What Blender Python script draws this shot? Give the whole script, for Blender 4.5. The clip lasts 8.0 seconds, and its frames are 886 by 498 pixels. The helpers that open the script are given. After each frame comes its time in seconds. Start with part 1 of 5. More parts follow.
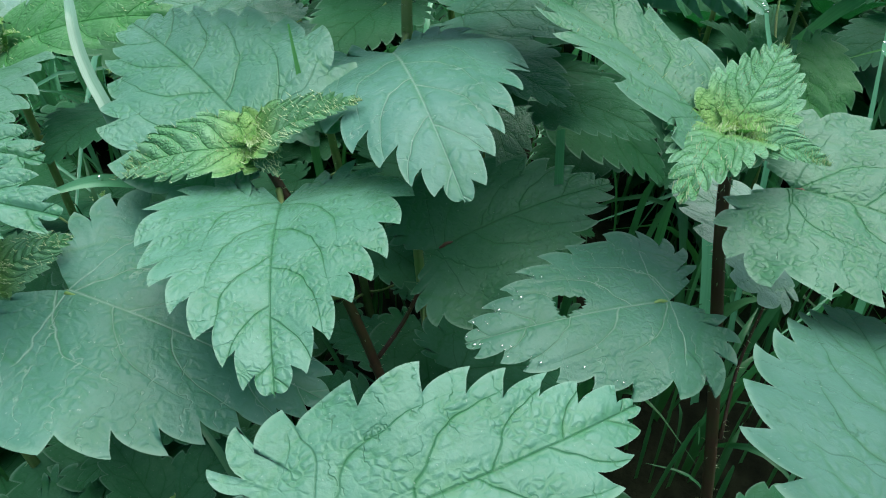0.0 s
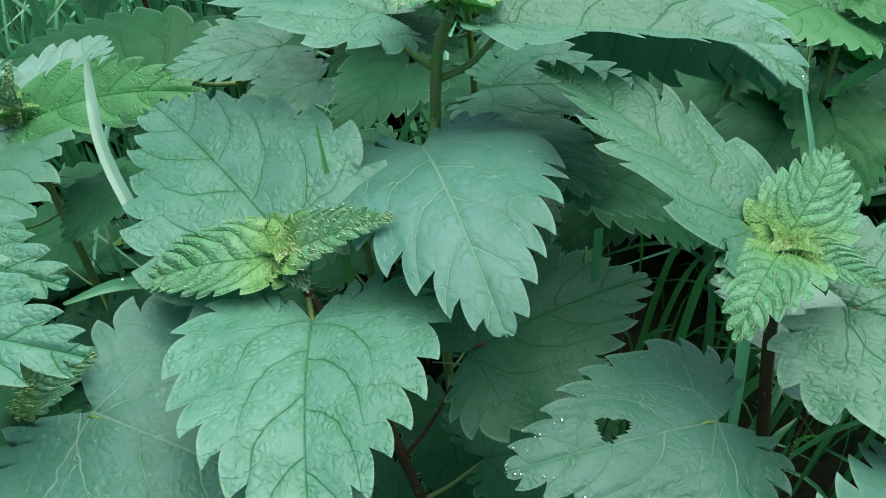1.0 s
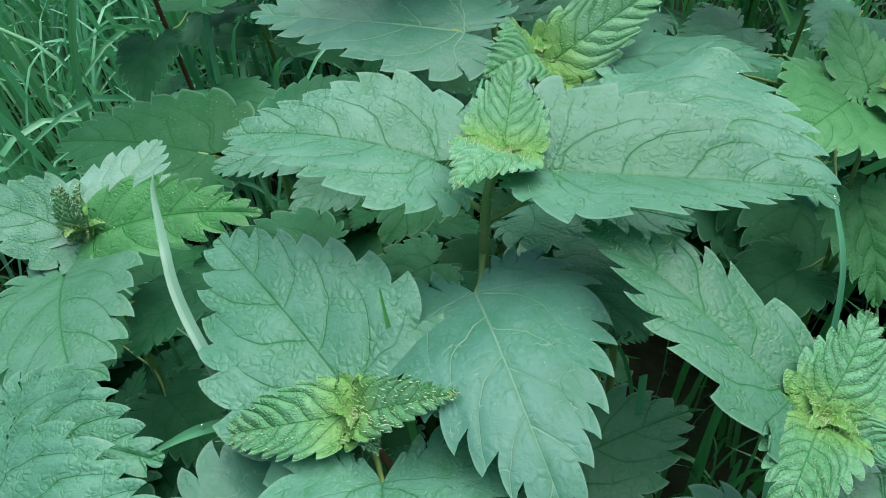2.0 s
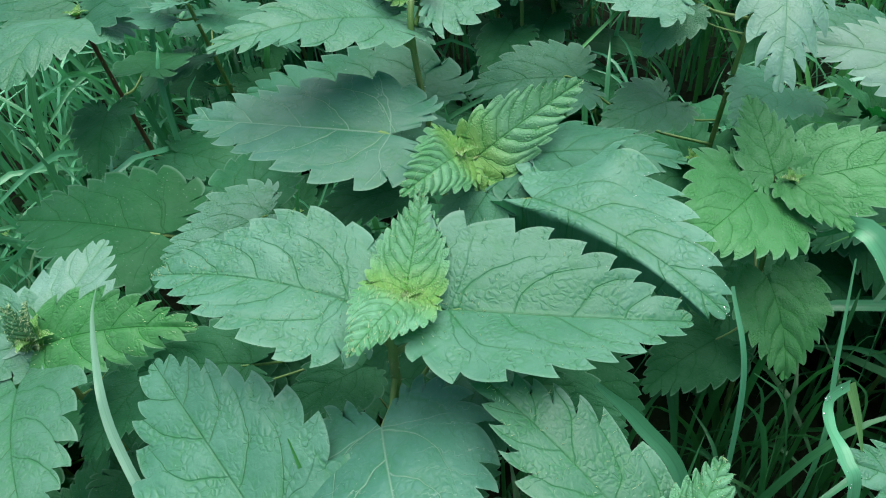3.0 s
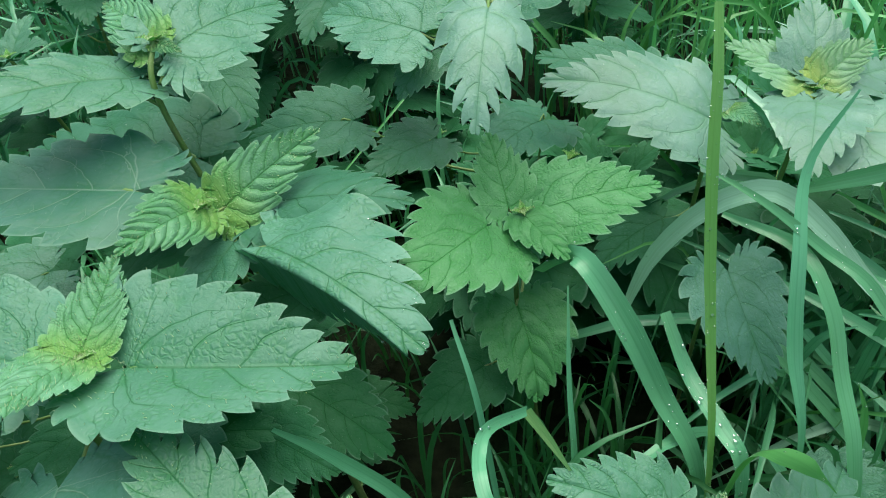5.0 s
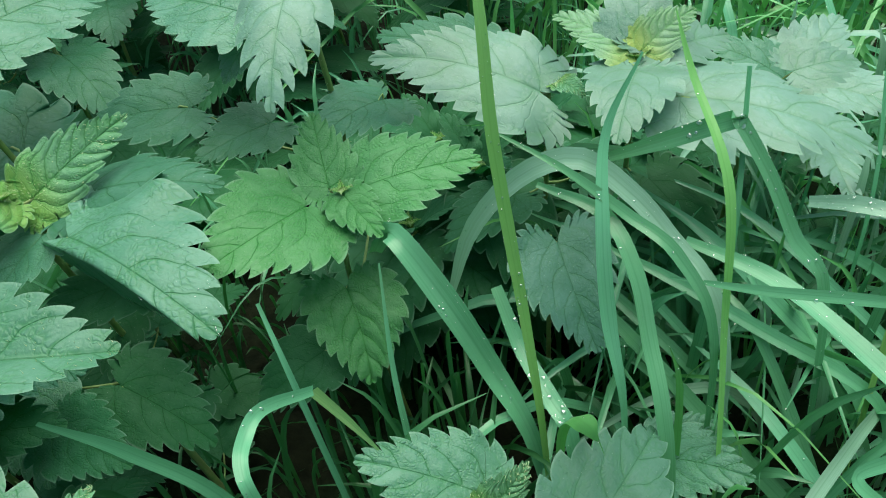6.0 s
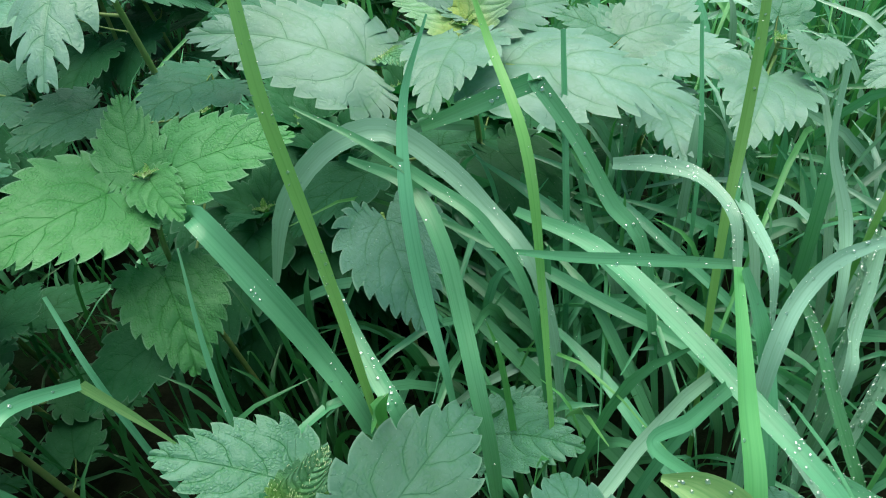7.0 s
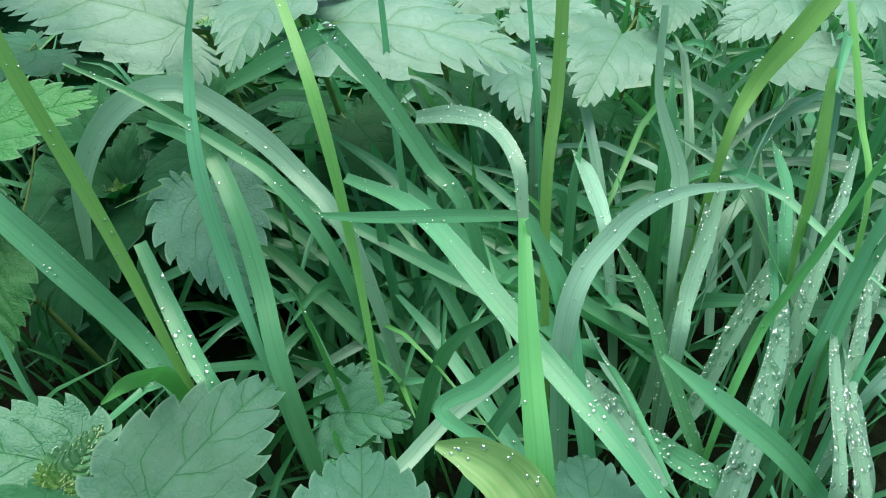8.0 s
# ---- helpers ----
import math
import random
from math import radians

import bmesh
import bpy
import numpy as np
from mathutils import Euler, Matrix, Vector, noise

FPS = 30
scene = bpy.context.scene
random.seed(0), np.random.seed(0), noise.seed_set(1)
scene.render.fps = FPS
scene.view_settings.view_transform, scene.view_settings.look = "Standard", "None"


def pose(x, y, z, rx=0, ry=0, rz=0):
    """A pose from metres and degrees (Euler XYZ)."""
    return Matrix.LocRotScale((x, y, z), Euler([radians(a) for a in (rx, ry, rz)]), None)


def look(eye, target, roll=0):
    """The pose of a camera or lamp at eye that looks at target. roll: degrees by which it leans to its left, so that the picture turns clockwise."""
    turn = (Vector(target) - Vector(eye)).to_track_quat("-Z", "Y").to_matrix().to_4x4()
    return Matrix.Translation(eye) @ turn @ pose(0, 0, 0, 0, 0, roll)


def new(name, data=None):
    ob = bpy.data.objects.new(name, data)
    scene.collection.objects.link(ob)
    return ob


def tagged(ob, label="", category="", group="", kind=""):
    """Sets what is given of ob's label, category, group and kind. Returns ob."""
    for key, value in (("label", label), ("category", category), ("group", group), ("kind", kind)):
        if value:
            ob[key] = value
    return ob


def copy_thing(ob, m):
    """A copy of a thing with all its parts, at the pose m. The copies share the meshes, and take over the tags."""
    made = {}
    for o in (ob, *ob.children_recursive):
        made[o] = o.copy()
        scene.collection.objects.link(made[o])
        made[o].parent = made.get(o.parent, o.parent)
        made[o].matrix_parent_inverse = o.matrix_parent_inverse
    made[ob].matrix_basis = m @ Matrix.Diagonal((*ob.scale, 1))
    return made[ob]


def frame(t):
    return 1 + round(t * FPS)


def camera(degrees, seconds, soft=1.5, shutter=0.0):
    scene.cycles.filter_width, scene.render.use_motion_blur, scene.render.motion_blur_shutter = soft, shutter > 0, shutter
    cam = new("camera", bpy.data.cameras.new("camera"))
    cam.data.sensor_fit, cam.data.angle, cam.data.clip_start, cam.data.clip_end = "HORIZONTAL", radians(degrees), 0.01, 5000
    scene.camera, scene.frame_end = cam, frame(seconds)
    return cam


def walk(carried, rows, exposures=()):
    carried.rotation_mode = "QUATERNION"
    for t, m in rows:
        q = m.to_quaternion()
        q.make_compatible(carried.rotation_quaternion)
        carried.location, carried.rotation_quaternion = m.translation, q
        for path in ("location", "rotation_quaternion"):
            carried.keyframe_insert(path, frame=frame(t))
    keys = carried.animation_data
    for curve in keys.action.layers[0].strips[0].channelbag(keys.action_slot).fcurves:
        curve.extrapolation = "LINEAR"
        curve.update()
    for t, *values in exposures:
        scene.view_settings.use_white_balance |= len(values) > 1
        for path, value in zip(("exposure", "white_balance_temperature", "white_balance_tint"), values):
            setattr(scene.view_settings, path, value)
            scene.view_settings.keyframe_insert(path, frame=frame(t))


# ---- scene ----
cam = camera(66.0, 8.0, 1.05)
PATH = [
    (0, (0.0, 0.0, 0.36), (0.0, 1.532, -0.926), -2.0),
    (0.5, (0.0, 0.013, 0.366), (-0.017, 1.549, -0.916), -2.5),
    (1, (-0.006, 0.027, 0.38), (-0.037, 1.562, -0.901), -3.0),
    (1.5, (-0.017, 0.038, 0.401), (-0.071, 1.579, -0.872), -3.8),
    (1.7, (-0.019, 0.042, 0.411), (-0.086, 1.578, -0.869), -4.3),
    (2.8, (0.015, 0.075, 0.486), (-0.074, 1.52, -0.895), -6.8),
    (3, (0.025, 0.078, 0.491), (-0.057, 1.527, -0.886), -6.8),
    (3.5, (0.06, 0.082, 0.502), (-0.019, 1.54, -0.865), -7.3),
    (4, (0.088, 0.078, 0.508), (0.032, 1.543, -0.853), -7.6),
    (5.5, (0.188, 0.065, 0.489), (0.227, 1.544, -0.856), -8.4),
    (6, (0.229, 0.058, 0.479), (0.317, 1.517, -0.886), -8.5),
    (6.5, (0.268, 0.051, 0.469), (0.409, 1.498, -0.904), -8.7),
    (7, (0.305, 0.047, 0.456), (0.484, 1.472, -0.935), -8.7),
    (7.5, (0.344, 0.038, 0.441), (0.555, 1.453, -0.956), -8.7),
    (8, (0.384, 0.029, 0.42), (0.603, 1.448, -0.973), -9.1),
]
walk(cam, [(t, look(eye, target, roll)) for t, eye, target, roll in PATH], [(0.0, 1.85, 6620, 7), (3.5, 1.82, 6750, -1), (6.0, 1.83, 7150, -2), (8.0, 1.88, 7100, -2)])

# ---------------------------------------------------------------- light
world = bpy.data.worlds.new("overcast_sky")
scene.world = world
world.use_nodes = True
wn = world.node_tree.nodes
sky = wn.new("ShaderNodeTexSky")
sky.sky_type, sky.sun_disc = "NISHITA", False
sky.sun_elevation, sky.sun_rotation = radians(77), radians(43)
sky.air_density, sky.dust_density, sky.ozone_density = 1.0, 2.0, 1.0
wn["Background"].inputs["Strength"].default_value = 0.045
world.node_tree.links.new(sky.outputs[0], wn["Background"].inputs["Color"])

sun = new("sun", bpy.data.lights.new("sun", "SUN"))
sun.data.energy, sun.data.angle, sun.data.color = 1.45, radians(72), (0.99, 1.0, 0.98)
sun.matrix_world = look((0.5, 0.62, 1.9), (0.2, 0.3, 0.0))

# ---------------------------------------------------------------- materials


class Nodes:
    """Short hand for building a node material."""

    def __init__(self, name):
        self.mat = bpy.data.materials.new(name)
        self.mat.use_nodes = True
        self.tree = self.mat.node_tree
        self.tree.nodes.clear()
        self.out = self.tree.nodes.new("ShaderNodeOutputMaterial")

    def add(self, kind, **sets):
        node = self.tree.nodes.new("ShaderNode" + kind)
        for key, value in sets.items():
            if key == "op":
                node.operation = value
            elif key == "blend":
                node.blend_type = value
                node.data_type = "RGBA"
            elif key == "feature":
                node.feature = value
        return node

    def put(self, socket, value):
        if isinstance(value, bpy.types.NodeSocket):
            self.tree.links.new(value, socket)
        else:
            socket.default_value = value

    def math(self, op, a, b=0.0, c=0.0, clamp=False):
        node = self.add("Math", op=op)
        node.use_clamp = clamp
        for socket, value in zip(node.inputs, (a, b, c)):
            self.put(socket, value)
        return node.outputs[0]

    def mix(self, factor, a, b, blend="MIX"):
        node = self.add("Mix", blend=blend)
        self.put(node.inputs[0], factor)
        for socket, value in ((node.inputs[6], a), (node.inputs[7], b)):
            self.put(socket, (*value, 1.0) if isinstance(value, tuple) and len(value) == 3 else value)
        return node.outputs[2]

    def noise(self, vector, scale, detail=3.0, rough=0.55):
        node = self.add("TexNoise")
        self.put(node.inputs["Vector"], vector)
        node.inputs["Scale"].default_value = scale
        node.inputs["Detail"].default_value = detail
        node.inputs["Roughness"].default_value = rough
        return node.outputs[0]

    def ramp(self, value, low, high, to0=0.0, to1=1.0):
        node = self.add("MapRange")
        node.interpolation_type = "SMOOTHSTEP"
        for socket, v in zip(node.inputs, (value, low, high, to0, to1)):
            self.put(socket, v)
        return node.outputs[0]

    def bump(self, height, strength, distance, normal=None):
        node = self.add("Bump")
        node.inputs["Strength"].default_value = strength
        node.inputs["Distance"].default_value = distance
        self.put(node.inputs["Height"], height)
        if normal is not None:
            self.put(node.inputs["Normal"], normal)
        return node.outputs[0]

    def surface(self, color, rough, normal, translucent=0.0, glow=None, specular=0.5, sheen=0.0):
        bsdf = self.add("BsdfPrincipled")
        self.put(bsdf.inputs["Base Color"], (*color, 1.0) if isinstance(color, tuple) else color)
        self.put(bsdf.inputs["Roughness"], rough)
        bsdf.inputs["Specular IOR Level"].default_value = specular
        if sheen:
            bsdf.inputs["Sheen Weight"].default_value = sheen
            bsdf.inputs["Sheen Roughness"].default_value = 0.45
        if normal is not None:
            self.put(bsdf.inputs["Normal"], normal)
        last = bsdf.outputs[0]
        if translucent:
            thin = self.add("BsdfTranslucent")
            self.put(thin.inputs["Color"], glow)
            blend = self.add("MixShader")
            blend.inputs[0].default_value = translucent
            self.tree.links.new(last, blend.inputs[1])
            self.tree.links.new(thin.outputs[0], blend.inputs[2])
            last = blend.outputs[0]
        self.tree.links.new(last, self.out.inputs[0])
        return self.mat


def leaf_material(name, tone, light, vein_tone, rough, young=None, vein_mix=0.46, count=4.4, pleat=0.3, net_scale=40.0, net_depth=0.2, relief=0.45, gloss=0.24):
    """A nettle leaf: thin sunken veins with twigs to the teeth, a fine net between them, blotches and a half-matt gloss."""
    n = Nodes(name)
    plan = n.add("UVMap")
    plan.uv_map = "UVMap"
    uv = plan.outputs[0]
    edge_map = n.add("UVMap")
    edge_map.uv_map = "Rim"
    edge_split = n.add("SeparateXYZ")
    n.put(edge_split.inputs[0], edge_map.outputs[0])
    rim = n.ramp(edge_split.outputs[0], 0.95, 1.0)
    split = n.add("SeparateXYZ")
    n.put(split.inputs[0], uv)
    across = n.math("ABSOLUTE", n.math("SUBTRACT", split.outputs[0], 0.5))
    along = split.outputs[1]
    info = n.add("ObjectInfo")
    shift = n.add("VectorMath")
    shift.operation = "ADD"
    n.put(shift.inputs[0], uv)
    n.put(shift.inputs[1], n.math("MULTIPLY", info.outputs["Random"], 37.0))
    uvr = shift.outputs[0]
    wob = n.noise(uvr, 4.5, 2.0)
    spread = n.math("MULTIPLY", across, n.math("ADD", 1.0, n.math("MULTIPLY", n.math("MAXIMUM", along, 0.0), 1.3)))
    curve = n.math("ADD", n.math("MULTIPLY", spread, 0.5), n.math("MULTIPLY", n.math("POWER", spread, 4.0), 10.0))
    half = n.math("SUBTRACT", n.math("MULTIPLY", n.math("GREATER_THAN", split.outputs[0], 0.5), 0.06), 0.03)
    q = n.math("ADD", n.math("SUBTRACT", along, curve), half)
    q = n.math("ADD", q, n.math("MULTIPLY", n.math("SUBTRACT", wob, 0.5), 0.13))
    ray = n.math("DIVIDE", n.math("PINGPONG", n.math("MULTIPLY", q, count), 0.5), count)
    thin = n.math("SUBTRACT", 0.0068, n.math("MULTIPLY", across, 0.008))
    side = n.math("MULTIPLY", n.math("SUBTRACT", 1.0, n.math("DIVIDE", ray, n.math("MULTIPLY", thin, n.ramp(spread, 0.2, 0.4, 1.0, 2.2))), clamp=True), n.math("MULTIPLY", n.ramp(q, -0.13, -0.05), n.ramp(spread, 0.27, 0.42, 1.0, 0.0)))
    wob2 = n.noise(uvr, 9.0, 3.0)
    lobe = n.math("ABSOLUTE", n.math("SUBTRACT", along, n.math("MULTIPLY", across, n.math("SUBTRACT", n.math("MULTIPLY", wob, 0.8), 0.2))))
    side = n.math("MAXIMUM", side, n.math("MULTIPLY", n.ramp(lobe, 0.0, 0.006, 0.8, 0.0), n.ramp(across, 0.28, 0.36, 1.0, 0.0)))
    twig = n.math("ADD", n.math("SUBTRACT", along, n.math("MULTIPLY", across, 0.35)), n.math("MULTIPLY", wob2, 0.22))
    twig = n.math("DIVIDE", n.math("PINGPONG", n.math("MULTIPLY", twig, 8.0), 0.5), 8.0)
    outer = n.math("MULTIPLY", n.ramp(ray, 0.0, 0.1, 0.9, 0.2), n.math("MULTIPLY", n.ramp(across, 0.05, 0.15), n.ramp(along, -0.08, 0.03)))
    side = n.math("MAXIMUM", side, n.math("MULTIPLY", n.ramp(twig, 0.0, 0.0052, 1.0, 0.0), outer))
    rib = n.math("SUBTRACT", 1.0, n.math("DIVIDE", across, n.math("SUBTRACT", 0.0085, n.math("MULTIPLY", along, 0.005))), clamp=True)
    veins = n.math("MAXIMUM", side, rib, clamp=True)
    vor = n.add("TexVoronoi", feature="DISTANCE_TO_EDGE")
    cells = n.add("CombineXYZ")
    n.put(cells.inputs[0], n.math("ADD", n.math("MULTIPLY", n.math("ADD", across, n.math("MULTIPLY", along, 0.5)), net_scale * 0.6), n.math("MULTIPLY", wob2, 3.0)))
    n.put(cells.inputs[1], n.math("ADD", n.math("MULTIPLY", n.math("SUBTRACT", along, n.math("MULTIPLY", across, 0.7)), net_scale * 0.48), n.math("MULTIPLY", wob, 3.0)))
    n.put(cells.inputs[2], n.math("MULTIPLY", info.outputs["Random"], 50.0))
    n.put(vor.inputs["Vector"], cells.outputs[0])
    vor.inputs["Scale"].default_value = 1.0
    net = n.math("MULTIPLY", n.ramp(vor.outputs["Distance"], 0.0, 0.32, 1.0, 0.0), n.ramp(wob2, 0.38, 0.62, 0.2, 1.0))
    blot = n.noise(uvr, 3.2, 4.0)
    mottle = n.noise(uvr, 40.0, 3.0)
    color = n.mix(n.ramp(blot, 0.35, 0.7), tone, light)
    color = n.mix(n.math("MULTIPLY", n.math("SUBTRACT", mottle, 0.42, clamp=True), 0.9), color, light)
    hue = n.add("HueSaturation")
    n.put(hue.inputs["Color"], color)
    n.put(hue.inputs["Value"], n.math("ADD", 0.86, n.math("MULTIPLY", info.outputs["Random"], 0.28)))
    n.put(hue.inputs["Hue"], n.math("ADD", 0.49, n.math("MULTIPLY", info.outputs["Random"], 0.018)))
    color = hue.outputs[0]
    if young is not None:
        color = n.mix(n.ramp(along, -0.05, 0.36, 0.75, 0.0), color, young)
    lush = n.math("MAXIMUM", n.math("MULTIPLY", n.ramp(ray, 0.0, 0.03, 0.3, 0.0), n.ramp(spread, 0.3, 0.42, 1.0, 0.0)), n.ramp(across, 0.0, 0.03, 0.3, 0.0))
    lush = n.math("ADD", lush, n.math("MULTIPLY", net, net_depth * 0.85))
    color = n.mix(lush, color, tuple(c * f for c, f in zip(tone, (0.6, 0.95, 0.5))))
    color = n.mix(n.math("MULTIPLY", n.math("MULTIPLY", veins, n.ramp(wob2, 0.25, 0.5, 0.6, 1.0)), min(1.0, vein_mix * 1.15)), color, vein_tone)
    color = n.mix(n.math("MULTIPLY", rim, 0.3), color, (0.26, 0.42, 0.32))
    specks = n.ramp(n.noise(uvr, 80.0, 1.0), 0.74, 0.79)
    color = n.mix(n.math("MULTIPLY", specks, 0.4), color, (0.4, 0.55, 0.45))
    pillow = n.math("MULTIPLY", n.math("POWER", n.ramp(ray, 0.0, 0.5 / count), 0.6), n.ramp(spread, 0.3, 0.42, 1.0, 0.0))
    height = n.math("MULTIPLY", pillow, pleat)
    height = n.math("SUBTRACT", height, n.math("MULTIPLY", veins, 0.35))
    height = n.math("SUBTRACT", height, n.math("MULTIPLY", net, net_depth * 0.75))
    fine = n.noise(uvr, 70.0, 3.0)
    pucker = n.noise(uvr, 24.0, 2.0)
    height = n.math("ADD", height, n.math("ADD", n.math("MULTIPLY", fine, 0.2), n.math("MULTIPLY", pucker, 0.45)))
    normal = n.bump(height, relief * 0.78, 0.0011)
    r = n.math("ADD", rough, n.math("MULTIPLY", n.math("SUBTRACT", fine, 0.5), 0.25))
    return n.surface(color, r, normal, 0.22, n.mix(0.6, color, (0.012, 0.27, 0.03)), specular=gloss)


M_LEAF = leaf_material("nettle_leaf", (0.040, 0.152, 0.088), (0.070, 0.200, 0.130), (0.012, 0.075, 0.028), 0.45, net_depth=0.4, relief=0.75, gloss=0.2)
# leaf colour darkened: the shade under the canopy is put into it
M_UNDER = leaf_material("shade_dark_nettle_leaf", (0.027, 0.125, 0.056), (0.046, 0.163, 0.082), (0.010, 0.05, 0.016), 0.5, net_depth=0.35, relief=0.6, gloss=0.1)
M_OLD = leaf_material("old_nettle_leaf", (0.060, 0.186, 0.130), (0.096, 0.240, 0.184), (0.270, 0.420, 0.336), 0.4, vein_mix=0.55, net_depth=0.36, relief=0.75, gloss=0.3)
M_FRESH = leaf_material("fresh_nettle_leaf", (0.074, 0.217, 0.139), (0.117, 0.278, 0.197), (0.014, 0.11, 0.03), 0.42, vein_mix=0.5, net_scale=50.0, net_depth=0.5, relief=0.8, gloss=0.36)
M_LIME = leaf_material("light_green_nettle_leaf", (0.070, 0.25, 0.095), (0.115, 0.315, 0.14), (0.018, 0.13, 0.022), 0.44, net_scale=48.0, net_depth=0.5, pleat=0.5, relief=0.85)
# paled base colour: the whitish sheen of the sky is painted in
M_PALE = leaf_material("sheen_pale_nettle_leaf", (0.140, 0.280, 0.215), (0.190, 0.350, 0.289), (0.050, 0.150, 0.084), 0.36, vein_mix=0.28, net_depth=0.3, relief=0.6, gloss=0.4)
# darker copy of the pale leaf, with the shade of low spots in its colour
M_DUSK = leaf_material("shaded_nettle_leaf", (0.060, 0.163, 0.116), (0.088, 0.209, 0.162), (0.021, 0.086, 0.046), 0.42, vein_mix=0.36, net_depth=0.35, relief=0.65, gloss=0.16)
M_YELLOW = leaf_material("yellowish_top_leaf", (0.17, 0.34, 0.19), (0.25, 0.43, 0.29), (0.11, 0.27, 0.07), 0.4, (0.36, 0.47, 0.08), 0.25, 7.5, 0.6, 42.0, 0.35, 0.6)
M_BUD = leaf_material("nettle_bud", (0.16, 0.37, 0.10), (0.23, 0.44, 0.15), (0.1, 0.28, 0.05), 0.45, (0.26, 0.42, 0.06), 0.3, 7.5, 0.5, 50.0, 0.3, 0.6)
M_YOUNG = leaf_material("young_nettle_leaf", (0.115, 0.305, 0.155), (0.18, 0.39, 0.24), (0.04, 0.18, 0.04), 0.42, (0.21, 0.39, 0.07), 0.36, 7.5, 0.8, 60.0, 0.45, 1.0)


def stem_material(name, tone, tint, along=0.25):
    n = Nodes(name)
    co = n.add("TexCoord").outputs["Object"]
    a = n.noise(co, 60.0, 4.0)
    b = n.noise(co, 500.0, 2.0)
    color = n.mix(n.ramp(a, 0.35, 0.68), tone, tint)
    return n.surface(n.mix(n.math("MULTIPLY", b, 0.35), color, tuple(c * 0.5 for c in tone)), 0.45, n.bump(b, 0.4, 0.0004), 0.22, n.mix(0.5, color, tint))


M_STEM = stem_material("green_stem", (0.19, 0.36, 0.10), (0.27, 0.36, 0.13))
M_STEM_RED = stem_material("reddish_stem", (0.11, 0.05, 0.03), (0.09, 0.09, 0.03))
M_HAIR = stem_material("stinging_hair", (0.52, 0.68, 0.36), (0.66, 0.8, 0.5))


def grass_material(name, tone, light, rough, vary=0.52):
    n = Nodes(name)
    uv = n.add("UVMap").outputs[0]
    split = n.add("SeparateXYZ")
    n.put(split.inputs[0], uv)
    island = n.math("FRACT", n.math("ADD", n.add("NewGeometry").outputs["Random Per Island"], n.add("ObjectInfo").outputs["Random"]))
    stretch = n.add("Mapping")
    n.put(stretch.inputs[0], uv)
    stretch.inputs["Scale"].default_value = (5.0, 0.9, 1.0)
    streak = n.noise(stretch.outputs[0], 3.0, 4.0)
    color = n.mix(n.ramp(streak, 0.1, 0.9), tone, light)
    rib = n.ramp(n.math("ABSOLUTE", n.math("SUBTRACT", split.outputs[0], 0.5)), 0.02, 0.07, 1.0, 0.0)
    color = n.mix(n.math("MULTIPLY", rib, 0.16), color, tuple(c * 0.6 for c in tone))
    hue = n.add("HueSaturation")
    n.put(hue.inputs["Color"], color)
    n.put(hue.inputs["Value"], n.math("ADD", 1.0 - 0.5 * vary, n.math("MULTIPLY", island, vary)))
    n.put(hue.inputs["Hue"], n.math("ADD", 0.485, n.math("MULTIPLY", island, 0.025)))
    color = hue.outputs[0]
    foot = n.ramp(split.outputs[1], 0.0, 0.3, 0.1, 0.0)
    color = n.mix(foot, color, (0.2, 0.3, 0.08))
    fibre = n.add("Mapping")
    n.put(fibre.inputs[0], uv)
    fibre.inputs["Scale"].default_value = (30.0, 1.0, 1.0)
    normal = n.bump(n.math("ADD", n.noise(fibre.outputs[0], 2.0, 2.0), streak), 0.06, 0.0004)
    return n.surface(color, rough, normal, 0.26, n.mix(0.45, color, (0.07, 0.5, 0.07)), specular=0.52)


M_GRASS = grass_material("grass", (0.085, 0.305, 0.158), (0.142, 0.415, 0.232), 0.27)
# the grass colour again, darkened to carry the shade down in the gaps
M_GRASS_SHADE = grass_material("shade_dark_grass", (0.025, 0.125, 0.045), (0.045, 0.175, 0.07), 0.45)
M_GRASS_BRIGHT = grass_material("bright_grass", (0.095, 0.35, 0.105), (0.14, 0.43, 0.15), 0.36)
M_GRASS_LIME = grass_material("yellow_green_grass", (0.145, 0.385, 0.10), (0.20, 0.46, 0.138), 0.36, 0.16)
# paled for a film of fine dew, and for wet sheen put into the colour
M_GRASS_WET = grass_material("wet_pale_grass", (0.205, 0.42, 0.295), (0.32, 0.56, 0.44), 0.24)
M_GRASS_YELLOW = grass_material("yellowing_grass", (0.12, 0.38, 0.12), (0.36, 0.58, 0.24), 0.4)

n = Nodes("dew")
water = n.add("BsdfTransparent")
water.inputs["Color"].default_value = (0.93, 1.0, 0.95, 1)
shine = n.add("BsdfGlossy")
shine.inputs["Color"].default_value = (1, 1, 1, 1)
shine.inputs["Roughness"].default_value = 0.08
grazing = n.add("LayerWeight")
film = n.add("MixShader")
n.put(film.inputs[0], n.math("ADD", 0.27, n.math("MULTIPLY", n.math("POWER", grazing.outputs["Facing"], 2.0), 0.45)))
n.tree.links.new(water.outputs[0], film.inputs[1])
n.tree.links.new(shine.outputs[0], film.inputs[2])
n.tree.links.new(film.outputs[0], n.out.inputs[0])
M_DEW = n.mat

n = Nodes("soil")
co = n.add("TexCoord").outputs["Object"]
a, b, c = n.noise(co, 7.0, 5.0), n.noise(co, 60.0, 5.0), n.noise(co, 1.3, 3.0)
# soil tones taken near black, so the shade between plants is in the colour
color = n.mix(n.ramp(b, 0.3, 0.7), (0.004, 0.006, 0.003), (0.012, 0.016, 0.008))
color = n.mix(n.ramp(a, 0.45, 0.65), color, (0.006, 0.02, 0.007))
